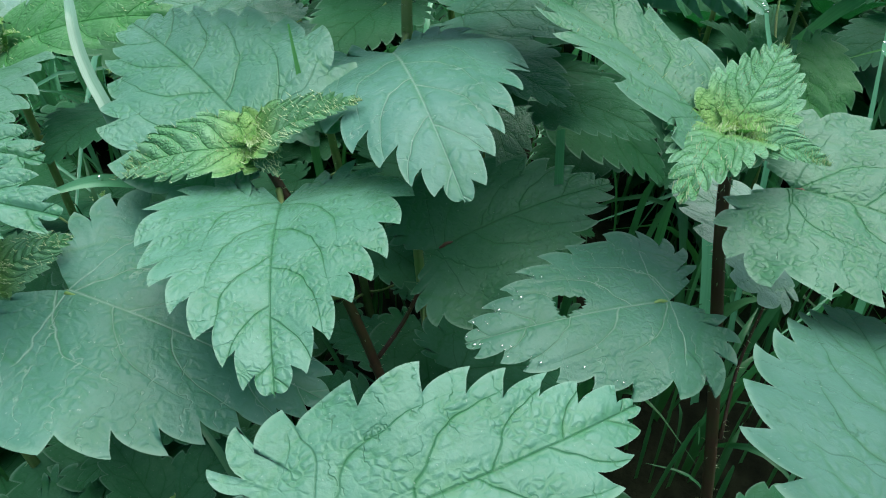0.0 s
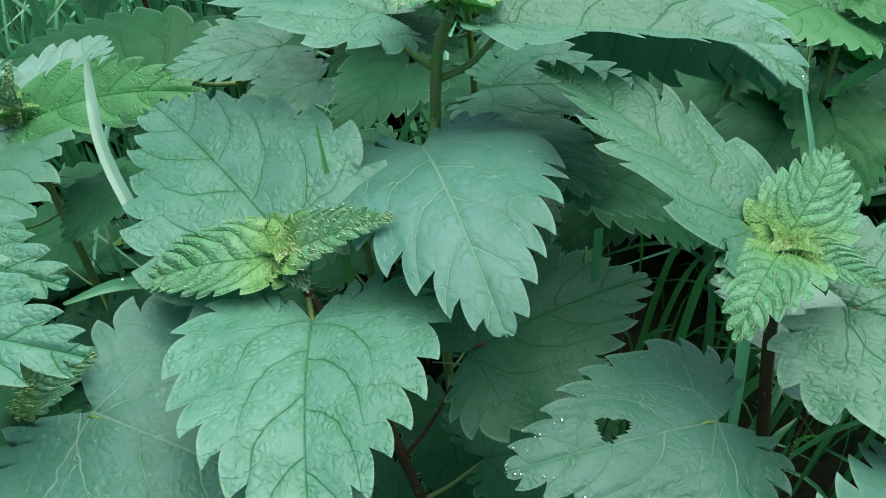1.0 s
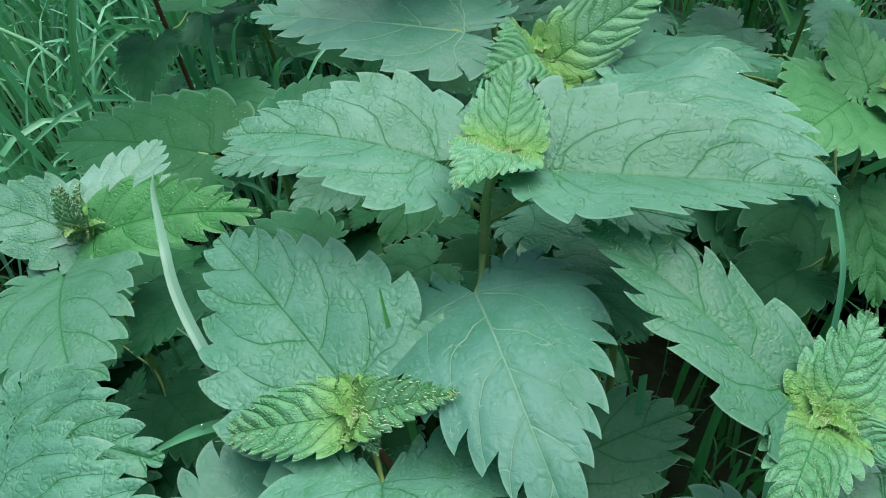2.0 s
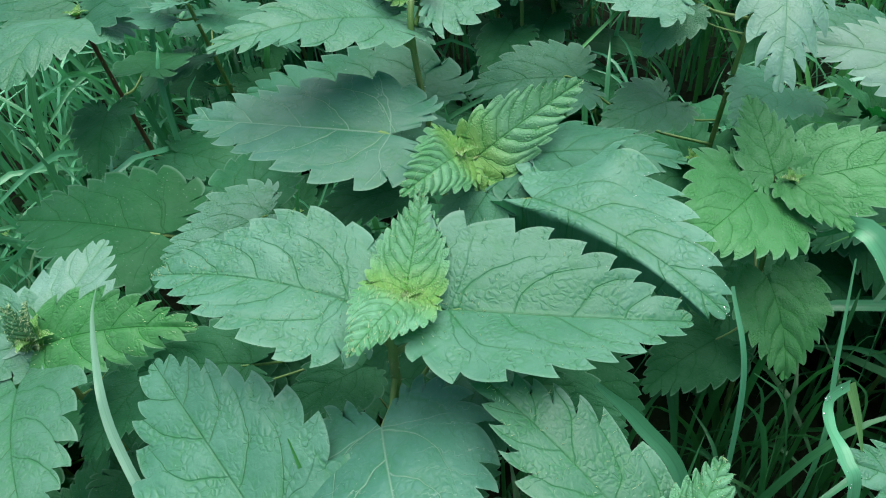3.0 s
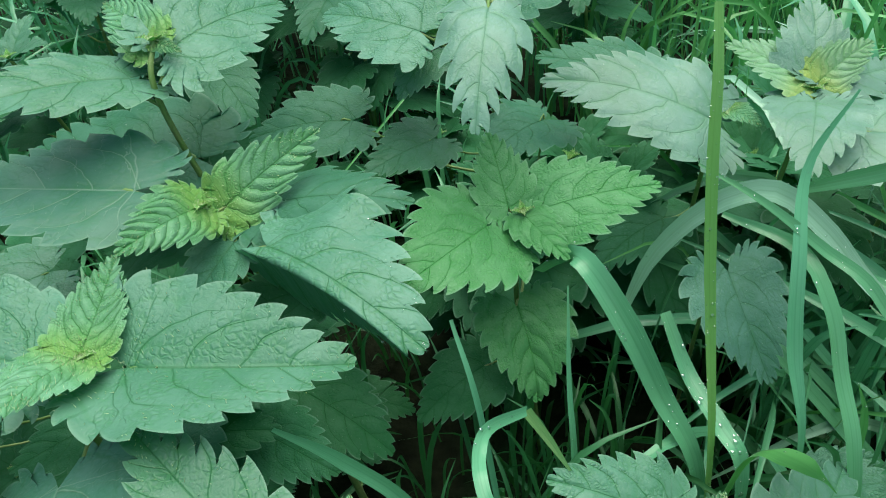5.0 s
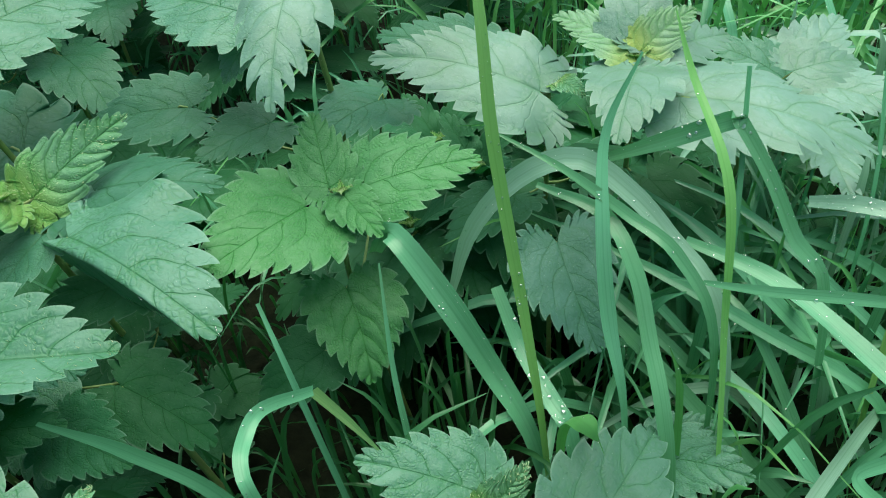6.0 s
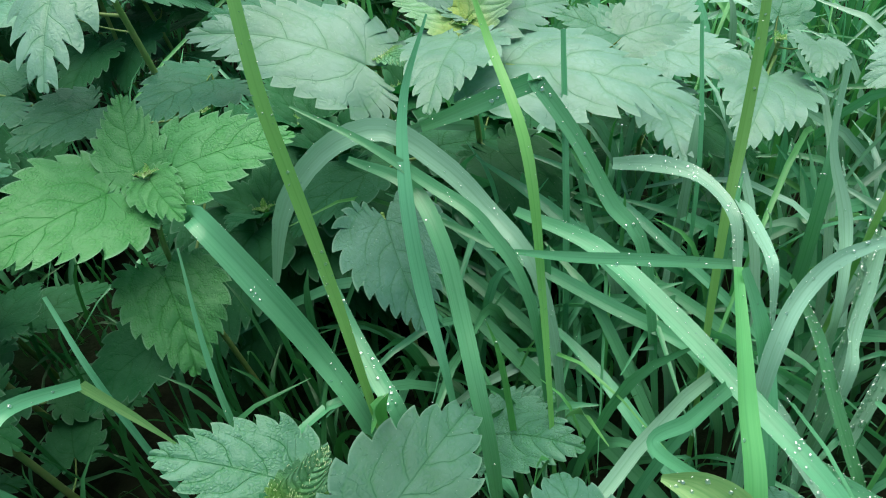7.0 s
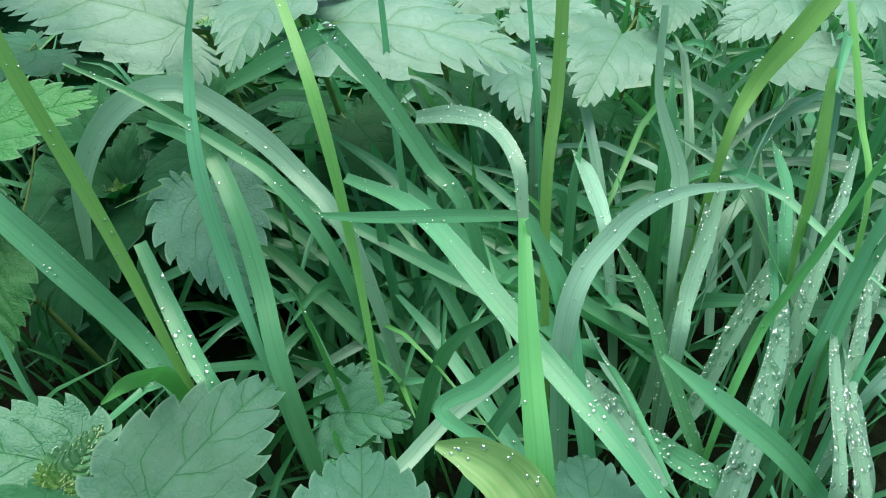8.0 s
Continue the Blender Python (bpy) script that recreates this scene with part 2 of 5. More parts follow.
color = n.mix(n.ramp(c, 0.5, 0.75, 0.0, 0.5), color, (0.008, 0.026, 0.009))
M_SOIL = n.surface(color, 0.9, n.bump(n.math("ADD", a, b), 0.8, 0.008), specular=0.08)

# ---------------------------------------------------------------- mesh helpers


def mesh_object(name, verts, faces, material, uvs=None, smooth=True):
    data = bpy.data.meshes.new(name)
    data.from_pydata(verts, [], faces)
    if uvs is not None:
        layer = data.uv_layers.new(name="UVMap")
        loops = np.empty(len(data.loops), dtype=np.int32)
        data.loops.foreach_get("vertex_index", loops)
        flat = np.asarray(uvs, dtype=np.float32)[loops]
        layer.data.foreach_set("uv", np.ascontiguousarray(flat[:, :2]).ravel())
        if flat.shape[1] == 3:
            rim = data.uv_layers.new(name="Rim")
            rim.data.foreach_set("uv", np.ascontiguousarray(flat[:, [2, 1]]).ravel())
    data.materials.append(material)
    if smooth:
        data.polygons.foreach_set("use_smooth", np.ones(len(data.polygons), dtype=bool))
    data.update()
    return new(name, data)


def under(ob, parent, m=None, label=""):
    ob.parent = parent
    if m is not None:
        ob.matrix_basis = m
    return tagged(ob, label) if label else ob


def spline(points, count):
    """Catmull-Rom through the points."""
    p = np.array(points, float)
    p = np.vstack([2 * p[0] - p[1], p, 2 * p[-1] - p[-2]])
    out = []
    for u in np.linspace(0, len(p) - 3 - 1e-6, count):
        i, f = int(u), u - int(u)
        a, b, c, d = p[i : i + 4]
        out.append(0.5 * (2 * b + (c - a) * f + (2 * a - 5 * b + 4 * c - d) * f**2 + (3 * b - a - 3 * c + d) * f**3))
    return np.array(out)


def tube(points, radii, sides=8, ridge=0.0, count=24):
    """Vertices and faces of a tapered tube along a curve, with ridges as on a square stem."""
    line = spline(points, count)
    size = np.interp(np.linspace(0, 1, count), np.linspace(0, 1, len(radii)), radii)
    verts, faces = [], []
    side = np.array([1.0, 0.13, 0.07])
    for i in range(count):
        ahead = line[min(i + 1, count - 1)] - line[max(i - 1, 0)]
        ahead /= np.linalg.norm(ahead) + 1e-12
        u = side - ahead * (side @ ahead)
        u /= np.linalg.norm(u) + 1e-12
        v = np.cross(ahead, u)
        for k in range(sides):
            a = 2 * math.pi * k / sides
            r = size[i] * (1 + ridge * math.cos(4 * a))
            verts.append(tuple(line[i] + r * (u * math.cos(a) + v * math.sin(a))))
    for i in range(count - 1):
        for k in range(sides):
            k2 = (k + 1) % sides
            faces.append((i * sides + k, i * sides + k2, (i + 1) * sides + k2, (i + 1) * sides + k))
    faces.append(tuple(range(sides))[::-1])
    faces.append(tuple((count - 1) * sides + k for k in range(sides)))
    return verts, faces


def spikes(roots, ways, lengths, radius):
    """Thin three-sided hairs."""
    verts, faces = [], []
    for root, way, length in zip(roots, ways, lengths):
        root, way = np.array(root), np.array(way) / (np.linalg.norm(way) + 1e-12)
        u = np.cross(way, (0.3, 0.5, 0.81))
        u /= np.linalg.norm(u) + 1e-12
        v = np.cross(way, u)
        i = len(verts)
        for k in range(3):
            a = 2.094 * k
            verts.append(tuple(root + radius * (u * math.cos(a) + v * math.sin(a))))
        verts.append(tuple(root + way * length))
        faces += [(i, i + 1, i + 3), (i + 1, i + 2, i + 3), (i + 2, i, i + 3)]
    return verts, faces


BALL = bmesh.new()
bmesh.ops.create_icosphere(BALL, subdivisions=2, radius=1.0)
BALL_V = np.array([v.co[:] for v in BALL.verts])
BALL_F = [tuple(v.index for v in f.verts) for f in BALL.faces if max(v.co.z for v in f.verts) > -0.1]
BALL.free()


DROP = bpy.data.meshes.new("dew_drop")
DROP.from_pydata([tuple(v) for v in BALL_V], [], BALL_F)
DROP.materials.append(M_DEW)
DROP.polygons.foreach_set("use_smooth", np.ones(len(DROP.polygons), dtype=bool))


def drops(places):
    verts, faces = [], []
    for (x, y, z), r in places:
        i = len(verts)
        verts += [(x + r * v[0], y + r * v[1], z + 0.8 * r * v[2]) for v in BALL_V]
        faces += [tuple(i + k for k in f) for f in BALL_F]
    return mesh_object("dew", verts, faces, M_DEW)


# ---------------------------------------------------------------- nettle leaves
OUTLINE_X = (0.0, 0.11, 0.30, 0.56, 0.82, 0.97, 1.0, 0.94, 0.80, 0.61, 0.41, 0.23, 0.14, 0.0)
OUTLINE_Y = (0.0, -0.09, -0.175, -0.195, -0.13, 0.01, 0.16, 0.32, 0.48, 0.63, 0.77, 0.885, 0.95, 1.0)


def leaf_form(length, width, teeth=11, arch=0.06, fold=0.1, cup=0.05, wave=0.022, quilt=0.0035, tooth=0.1, seed=0, fine=9, columns=9, gap=None, veins=4.4, curl=0.0):
    """Vertices, faces and flat coordinates of a toothed, heart-based leaf along +Y, its upper side to +Z.
    width: half the width, in lengths; arch: how high the blade bows; fold: how far the halves rise; curl: how far one half turns under; gap: a hole."""
    rng = random.Random(seed)
    rows = teeth * fine + 1
    ctrl = spline(list(zip(OUTLINE_X, OUTLINE_Y)), 240)
    step = np.r_[0, np.cumsum(np.hypot(ctrl[1:, 0] - ctrl[:-1, 0], ctrl[1:, 1] - ctrl[:-1, 1]))]
    step /= step[-1]
    ph = [rng.uniform(0, 6.28) for _ in range(6)]
    bow = rng.uniform(-0.035, 0.035)
    verts, uvs, faces, index = [], [], [], {}
    for sign in (1, -1):
        lean = [rng.uniform(-0.1, 0.15) for _ in range(teeth + 1)]
        size = [rng.uniform(0.72, 1.22) for _ in range(teeth + 1)]
        turn_down = [rng.uniform(-0.3, 0.9) for _ in range(teeth + 1)]
        ends = np.cumsum([0.0] + [rng.uniform(0.8, 1.2) * (1.25 - 0.6 * abs(k / teeth - 0.35)) for k in range(teeth)])
        ends /= ends[-1]
        broad = width * rng.uniform(0.95, 1.05)
        for j in range(rows):
            k, f = min(j // fine, teeth - 1), j / fine - min(j // fine, teeth - 1)
            u = ends[k] + (ends[k + 1] - ends[k]) * f
            s = 0.03 + 0.97 * u
            ox, oy = np.interp(s, step, ctrl[:, 0]) * broad, np.interp(s, step, ctrl[:, 1])
            ox2, oy2 = np.interp(min(s + 0.01, 1), step, ctrl[:, 0]) * broad, np.interp(min(s + 0.01, 1), step, ctrl[:, 1])
            ox1, oy1 = np.interp(s - 0.01, step, ctrl[:, 0]) * broad, np.interp(s - 0.01, step, ctrl[:, 1])
            tx, ty = ox2 - ox1, oy2 - oy1
            tl = math.hypot(tx, ty) + 1e-9
            tx, ty = tx / tl, ty / tl
            saw = math.sin(1.5708 * min(f / 0.84, 1.0)) ** 0.85 * (1 - max(0.0, (f - 0.84) / 0.16))
            deep = tooth * size[k] * min(1.0, 0.5 + 1.2 * ox / (broad + 1e-9)) * min(1.0, max(0.0, 7 * u - 0.1))
            if k == teeth - 1:
                saw *= 1 - f**3
            forward = (0.42 + lean[k]) * min(1.0, max(0.0, 6 * u - 0.6))
            out = deep * (saw - 0.5 if u > 0.02 else 0.0)
            dx, dy = out * ty + deep * forward * saw**2 * tx, -out * tx + deep * forward * saw**2 * ty
            if j == rows - 1:
                dx = dy = 0.0
            ox = max(ox, 0.004)
            rise = min(1.0, max(0.0, (s - 0.03) / 0.14))
            my = min(max(oy - 0.95 * ox, 0.14 * rise * rise * (3 - 2 * rise)), 1.0)
            for i in range(columns + 1):
                g = (i / columns) ** 0.85
                x, y = max(0.0, ox * g + dx * g**3.5), my + (oy - my) * (g**1.15) + dy * g**3.5
                ax = x
                z = arch * 4 * y * (1 - y) if y > 0 else arch * 4 * y * (1 + 3 * y)
                z += fold * ax - cup * ax * ax / max(width, 0.05)
                z += wave * math.sin(9 * y + ph[0] + sign) * (ax / width) ** 1.5 + 0.6 * wave * math.sin(17 * y + ph[1] * sign) * (ax / width) ** 2
                xs = min(ax * (1 + 1.3 * max(y, 0.0)), 0.42)
                q = (y - 0.5 * xs - 10 * xs**4 + 0.03 * sign) * veins
                d = abs(q - round(q)) / veins
                z += quilt * (min(d * veins / 0.4, 1.0) ** 0.6) * min(1, ax / 0.02) - 0.4 * quilt * max(0, 1 - ax / 0.015)
                if curl and sign == 1:
                    z -= curl * max(0.0, ax - 0.07)
                    x -= min(curl, 1.0) * 1.15 * max(0.0, ax - 0.07)
                z -= 0.16 * tooth * turn_down[k] * saw * g**4
                if i == 0 and sign == -1:
                    index[(sign, j, i)] = index[(1, j, 0)]
                    continue
                index[(sign, j, i)] = len(verts)
                verts.append(((sign * x + bow * 4 * y * (1 - y)) * length, y * length, z * length))
                uvs.append((0.5 + sign * x, y, g))
        for j in range(rows - 1):
            for i in range(columns):
                quad = [index[(sign, j, i)], index[(sign, j, i + 1)], index[(sign, j + 1, i + 1)], index[(sign, j + 1, i)]]
                if gap is not None:
                    mid = [sum(uvs[v][a] for v in quad) / 4 for a in (0, 1)]
                    turn = math.atan2(mid[1] - gap[1], mid[0] - gap[0])
                    if math.hypot(mid[0] - gap[0], (mid[1] - gap[1]) * 0.7) < gap[2] * (1 + 0.25 * math.sin(3 * turn)):
                        continue
                faces.append(tuple(quad) if sign == 1 else tuple(quad[::-1]))
    return verts, faces, uvs


def frame_of(base, tip, normal):
    b, y = Vector(base), (Vector(tip) - Vector(base)).normalized()
    z = Vector(normal)
    z = (z - y * z.dot(y)).normalized()
    x = y.cross(z)
    m = Matrix((x, y, z)).transposed().to_4x4()
    m.translation = b
    return m


LEAF_SEED = [0]


def add_leaf(plant, base, tip, normal=(0, -0.3, 1), width=0.36, material=None, stalk=None, red=False, hairy=0, wet=0, label="", **form):
    """One leaf with its stalk under a plant whose foot is the plant's place."""
    LEAF_SEED[0] += 1
    seed = LEAF_SEED[0]
    length = (Vector(tip) - Vector(base)).length
    if material not in (M_YOUNG, M_BUD, M_YELLOW):
        form["teeth"] = round(0.8 * form.get("teeth", 16))
        form["fine"] = form.get("fine", 6) + 3
        form["tooth"] = 1.15 * form.get("tooth", 0.072)
    else:
        form["fine"] = form.get("fine", 6)
        form["veins"] = 7.5
        form["tooth"] = form.get("tooth", 0.072)
    verts, faces, uvs = leaf_form(length, width, seed=seed, **form)
    ob = mesh_object("leaf", verts, faces, material or M_LEAF, uvs)
    foot = plant.matrix_basis.translation
    m = Matrix.Translation(-foot) @ frame_of(base, tip, normal)
    under(ob, plant, m, label)
    inv = frame_of(base, tip, normal).inverted()
    if stalk is not None:
        a, b = inv @ Vector(stalk), Vector((0, 0.006 * length, -0.0012))
        mid = (a + b) / 2 + Vector((0, 0, -0.12 * (a - b).length))
        thick = max(0.0005, 0.013 * length)
        v, f = tube([a, mid, b, b + Vector((0, 0.12 * length, form.get("arch", 0.06) * 0.35 * length - 0.0002))], [thick * 1.25, thick, thick * 0.9, thick * 0.3], 6, 0.0, 14)
        stalk_ob = mesh_object("petiole", v, f, M_STEM_RED if red else M_STEM)
        under(stalk_ob, ob)
        if hairy or red:
            rng = random.Random(seed + 7)
            roots, ways, sizes = [], [], []
            for _ in range(34):
                f_ = rng.random()
                p = a.lerp(mid, f_ * 2) if f_ < 0.5 else mid.lerp(b, f_ * 2 - 1)
                roots.append(tuple(p)), ways.append([rng.uniform(-1, 1) for _ in range(3)]), sizes.append(rng.uniform(0.0012, 0.0026))
            v, f = spikes(roots, ways, sizes, 0.00012)
            tagged(under(mesh_object("stinging_hairs", v, f, M_HAIR, smooth=False), ob), kind="stuff")
    if wet:
        rng = random.Random(seed + 5)
        outer = [v for v, uv in zip(verts, uvs) if uv[2] > 0.55 and uv[1] > 0.35]
        beads = []
        for _ in range(wet):
            x, y, z = rng.choice(outer)
            r = 0.00025 + 0.0006 * rng.random() ** 4
            beads.append(((x, y, z + 0.3 * r), r))
        tagged(under(drops(beads), ob, Matrix.Identity(4), "fine beads of dew"), kind="stuff")
    if hairy:
        rng = random.Random(seed + 3)
        roots, ways, sizes = [], [], []
        for _ in range(hairy):
            x, y, z = verts[rng.randrange(len(verts))]
            roots.append((x, y, z)), ways.append((rng.uniform(-0.5, 0.5) + 6 * x, rng.uniform(-0.6, 0.4), 1.0)), sizes.append(rng.uniform(0.0010, 0.0026))
        v, f = spikes(roots, ways, sizes, 0.00015)
        tagged(under(mesh_object("leaf_hairs", v, f, M_HAIR, smooth=False), ob), kind="stuff")
    return ob


def nettle(label, path, thick=0.0022, red=False, hairs=90, group="stinging nettles"):
    """A nettle: its place is its foot, path runs from the foot to the bud."""
    plant = new("stinging_nettle")
    plant.matrix_basis = Matrix.Translation(path[0])
    tagged(plant, label, "nettle", group)
    rel = [tuple(Vector(p) - Vector(path[0])) for p in path]
    v, f = tube(rel, [thick * 1.2, thick, thick * 0.75], 12, 0.12, 30)
    stem = mesh_object("stem", v, f, M_STEM_RED if red else M_STEM)
    under(stem, plant, Matrix.Identity(4))
    rng = random.Random(len(label) + int(abs(path[0][0]) * 1000))
    line = spline(rel, 60)
    roots, ways, sizes = [], [], []
    for _ in range(hairs):
        p = line[int(59 * rng.random() ** 0.6)]
        a = rng.uniform(0, 6.28)
        roots.append(tuple(p + thick * 0.7 * np.array((math.cos(a), math.sin(a), 0)))), ways.append((math.cos(a), math.sin(a), rng.uniform(-0.2, 0.35))), sizes.append(rng.uniform(0.0012, 0.003))
    v, f = spikes(roots, ways, sizes, 0.00014)
    tagged(under(mesh_object("stinging_hairs", v, f, M_HAIR, smooth=False), stem), kind="stuff")
    return plant


def bud(plant, place, size=0.009, count=4, turn=0.0):
    """The tuft of unfolding leaves at the top of a stem."""
    for i in range(count):
        a = turn + i * 1.571 + (0.6 if i >= 4 else 0)
        rise = 0.35 + 0.2 * (i % 2) + (0.5 if i >= 4 else 0)
        b = Vector(place) + Vector((0.0012 * math.cos(a), 0.0012 * math.sin(a), -0.001))
        t = b + Vector((math.cos(a) * (0.45 if i >= 4 else 1.0), math.sin(a) * (0.45 if i >= 4 else 1.0), rise)) * size * (0.75 if i >= 4 else 0.8)
        add_leaf(plant, b, t, (-math.cos(a) * 0.6, -math.sin(a) * 0.6, 0.8), 0.3, M_BUD, hairy=40, teeth=7, fine=4, columns=5, fold=0.5, arch=0.1, quilt=0.0112)


def lower_leaves(plant, path, levels, size, seed, material=None):
    """Crosswise pairs of older leaves down the stem, shade-darkened unless a material is given."""
    rng = random.Random(seed)
    line = spline(path, 80)
    for k, z in enumerate(levels):
        p = line[int(np.abs(line[:, 2] - z).argmin())]
        for s in (0, 1):
            a = 1.571 * k + 3.1416 * s + rng.uniform(-0.5, 0.5) + seed
            out = Vector((math.cos(a), math.sin(a), 0))
            stalk = rng.uniform(0.018, 0.032)
            b = Vector(p) + out * stalk + Vector((0, 0, 0.004))
            length = size * rng.uniform(0.8, 1.15)
            t = b + out * length + Vector((rng.uniform(-0.01, 0.01), rng.uniform(-0.01, 0.01), -length * rng.uniform(0.1, 0.55)))
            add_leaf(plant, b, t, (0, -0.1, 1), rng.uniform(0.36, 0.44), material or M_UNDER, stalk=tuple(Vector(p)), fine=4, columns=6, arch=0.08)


# ---------------------------------------------------------------- ground
edge = sorted(set(np.round(np.concatenate([np.linspace(-0.8, 1.6, 97), np.array([-40, -20, -10, -5, -2.5, -1.5, -1.1, 2.0, 3.0, 5.0, 10.0, 20.0, 40.0])]), 4)))
verts = [(x, y, 0.018 * noise.noise((x * 9, y * 9, 0)) + 0.010 * noise.noise((x * 30, y * 30, 3.0)) if abs(x) < 1.7 and -0.9 < y < 1.7 else 0.0) for y in edge for x in edge]
w = len(edge)
faces = [(j * w + i, j * w + i + 1, (j + 1) * w + i + 1, (j + 1) * w + i) for j in range(w - 1) for i in range(w - 1)]
ground = tagged(mesh_object("ground", verts, faces, M_SOIL), "soil under nettles and grass, colour darkened for shade", "ground", kind="structure")

# ---------------------------------------------------------------- the nettles, one by one
# a nettle with a large heart-shaped leaf hanging forward
path = [(0.0, 0.172, 0.0), (-0.02, 0.166, 0.13), (-0.034, 0.168, 0.2), (-0.054, 0.178, 0.25)]
p = nettle("nettle with fuzzy yellow-green bud and broad heart-shaped leaf", path, 0.0017, True)
add_leaf(p, (-0.046, 0.160, 0.245), (-0.037, 0.092, 0.243), (-0.02, -0.06, 1), 0.49, M_FRESH, (-0.05, 0.174, 0.24), teeth=16, arch=0.09, fold=0.16, tooth=0.081, fine=7, columns=12)
add_leaf(p, (-0.058, 0.189, 0.251), (-0.119, 0.265, 0.259), (-0.15, -0.3, 0.95), 0.40, M_FRESH, (-0.054, 0.179, 0.245), teeth=16, arch=0.04, fine=7, columns=12, tooth=0.066)
add_leaf(p, (-0.058, 0.180, 0.252), (-0.102, 0.181, 0.242), (-0.1, -0.38, 0.92), 0.26, M_YOUNG, None, hairy=260, teeth=16, arch=0.14, fold=0.25, quilt=0.011, tooth=0.058)
add_leaf(p, (-0.054, 0.179, 0.254), (-0.021, 0.173, 0.270), (-0.15, -0.3, 0.94), 0.26, M_YOUNG, None, hairy=260, teeth=16, arch=0.08, fold=0.25, quilt=0.011, tooth=0.058)
add_leaf(p, (-0.052, 0.176, 0.252), (-0.047, 0.166, 0.250), (0, -0.7, 0.7), 0.45, M_YOUNG, None, hairy=120, teeth=9, fine=4, columns=6, fold=0.3)
bud(p, (-0.055, 0.179, 0.254), 0.008)
add_leaf(p, (-0.107, 0.144, 0.229), (-0.034, 0.120, 0.205), (0.22, -0.1, 0.95), 0.56, M_OLD, (-0.035, 0.168, 0.2), teeth=17, arch=0.05, cup=0.1, fold=0.05, fine=7, columns=12, tooth=0.077)
add_leaf(p, (-0.002, 0.175, 0.213), (0.060, 0.197, 0.222), (-0.1, -0.35, 0.93), 0.44, M_LEAF, (-0.028, 0.166, 0.165), red=True, teeth=16, arch=0.03, fine=7, columns=10)
lower_leaves(p, path, (0.05, 0.10, 0.14), 0.055, 1)

# the reddish-stemmed nettle beside it
path = [(0.104, 0.122, 0.0), (0.097, 0.137, 0.12), (0.085, 0.160, 0.225), (0.082, 0.165, 0.258)]
p = nettle("reddish-stemmed nettle with crinkled young top leaves", path, 0.0021, True, 130)
add_leaf(p, (0.075, 0.171, 0.262), (0.022, 0.228, 0.287), (0.32, -0.2, 0.92), 0.29, M_FRESH, (0.082, 0.164, 0.25), hairy=140, teeth=16, arch=0.05, fold=0.22, fine=7, columns=12, tooth=0.072)
add_leaf(p, (0.098, 0.155, 0.248), (0.152, 0.122, 0.232), (0.05, -0.34, 0.94), 0.5, M_FRESH, (0.084, 0.160, 0.225), red=True, teeth=16, arch=0.09, fine=7, columns=14, quilt=0.012)
add_leaf(p, (0.113, 0.168, 0.208), (0.080, 0.196, 0.222), (0.2, -0.46, 0.87), 0.45, M_PALE, (0.096, 0.14, 0.15), red=True, teeth=13)
add_leaf(p, (0.083, 0.168, 0.261), (0.105, 0.195, 0.272), (-0.1, -0.45, 0.9), 0.36, M_YOUNG, None, hairy=200, teeth=13, arch=0.05, fold=0.2, quilt=0.014, fine=7, columns=10, tooth=0.081)
add_leaf(p, (0.080, 0.163, 0.261), (0.058, 0.133, 0.260), (-0.1, -0.15, 1), 0.36, M_YOUNG, None, hairy=200, teeth=13, arch=0.12, fold=0.1, quilt=0.012, fine=7, columns=10, tooth=0.081)
add_leaf(p, (0.086, 0.163, 0.260), (0.103, 0.150, 0.258), (0.1, -0.5, 0.85), 0.3, M_YOUNG, None, hairy=180, teeth=10, fold=0.3, fine=5, columns=6)
bud(p, (0.083, 0.165, 0.261), 0.010, turn=0.5)
add_leaf(p, (0.065, 0.140, 0.220), (0.005, 0.127, 0.219), (0.04, -0.19, 0.98), 0.44, M_OLD, (0.09, 0.150, 0.18), teeth=16, arch=0.05, cup=0.2, fine=9, columns=26, tooth=0.077, wet=46, gap=(0.565, 0.50, 0.05), label="dark leaf with a ragged eaten hole")
lower_leaves(p, path, (0.05, 0.09), 0.05, 2)

# the tall nettle in the middle with two broad spread leaves
path = [(-0.006, 0.262, 0.0), (-0.012, 0.25, 0.15), (-0.010, 0.249, 0.27), (-0.003, 0.259, 0.294)]
p = nettle("tall nettle with two broad spread leaves and fuzzy bud", path, 0.0020)
add_leaf(p, (-0.027, 0.263, 0.291), (-0.109, 0.280, 0.297), (0.05, -0.16, 0.98), 0.40, M_FRESH, (-0.011, 0.251, 0.276), hairy=160, teeth=18, arch=0.05, fold=0.22, fine=7, columns=14, tooth=0.058)
add_leaf(p, (0.015, 0.257, 0.288), (0.109, 0.248, 0.280), (0.0, -0.05, 1), 0.40, M_FRESH, (-0.009, 0.250, 0.272), hairy=160, teeth=18, arch=0.03, fold=0.42, fine=7, columns=14, tooth=0.058)
add_leaf(p, (-0.002, 0.261, 0.296), (0.006, 0.306, 0.308), (0.1, -0.55, 0.9), 0.34, M_YOUNG, None, hairy=200, teeth=16, arch=-0.02, fold=0.25, quilt=0.012, fine=7, columns=10, tooth=0.058)
add_leaf(p, (-0.003, 0.257, 0.297), (-0.020, 0.221, 0.308), (0.2, 0.1, 0.96), 0.42, M_YOUNG, None, hairy=260, teeth=16, arch=0.1, fold=0.1, quilt=0.0141, fine=7, columns=10, tooth=0.058)
bud(p, (-0.002, 0.259, 0.296), 0.008)
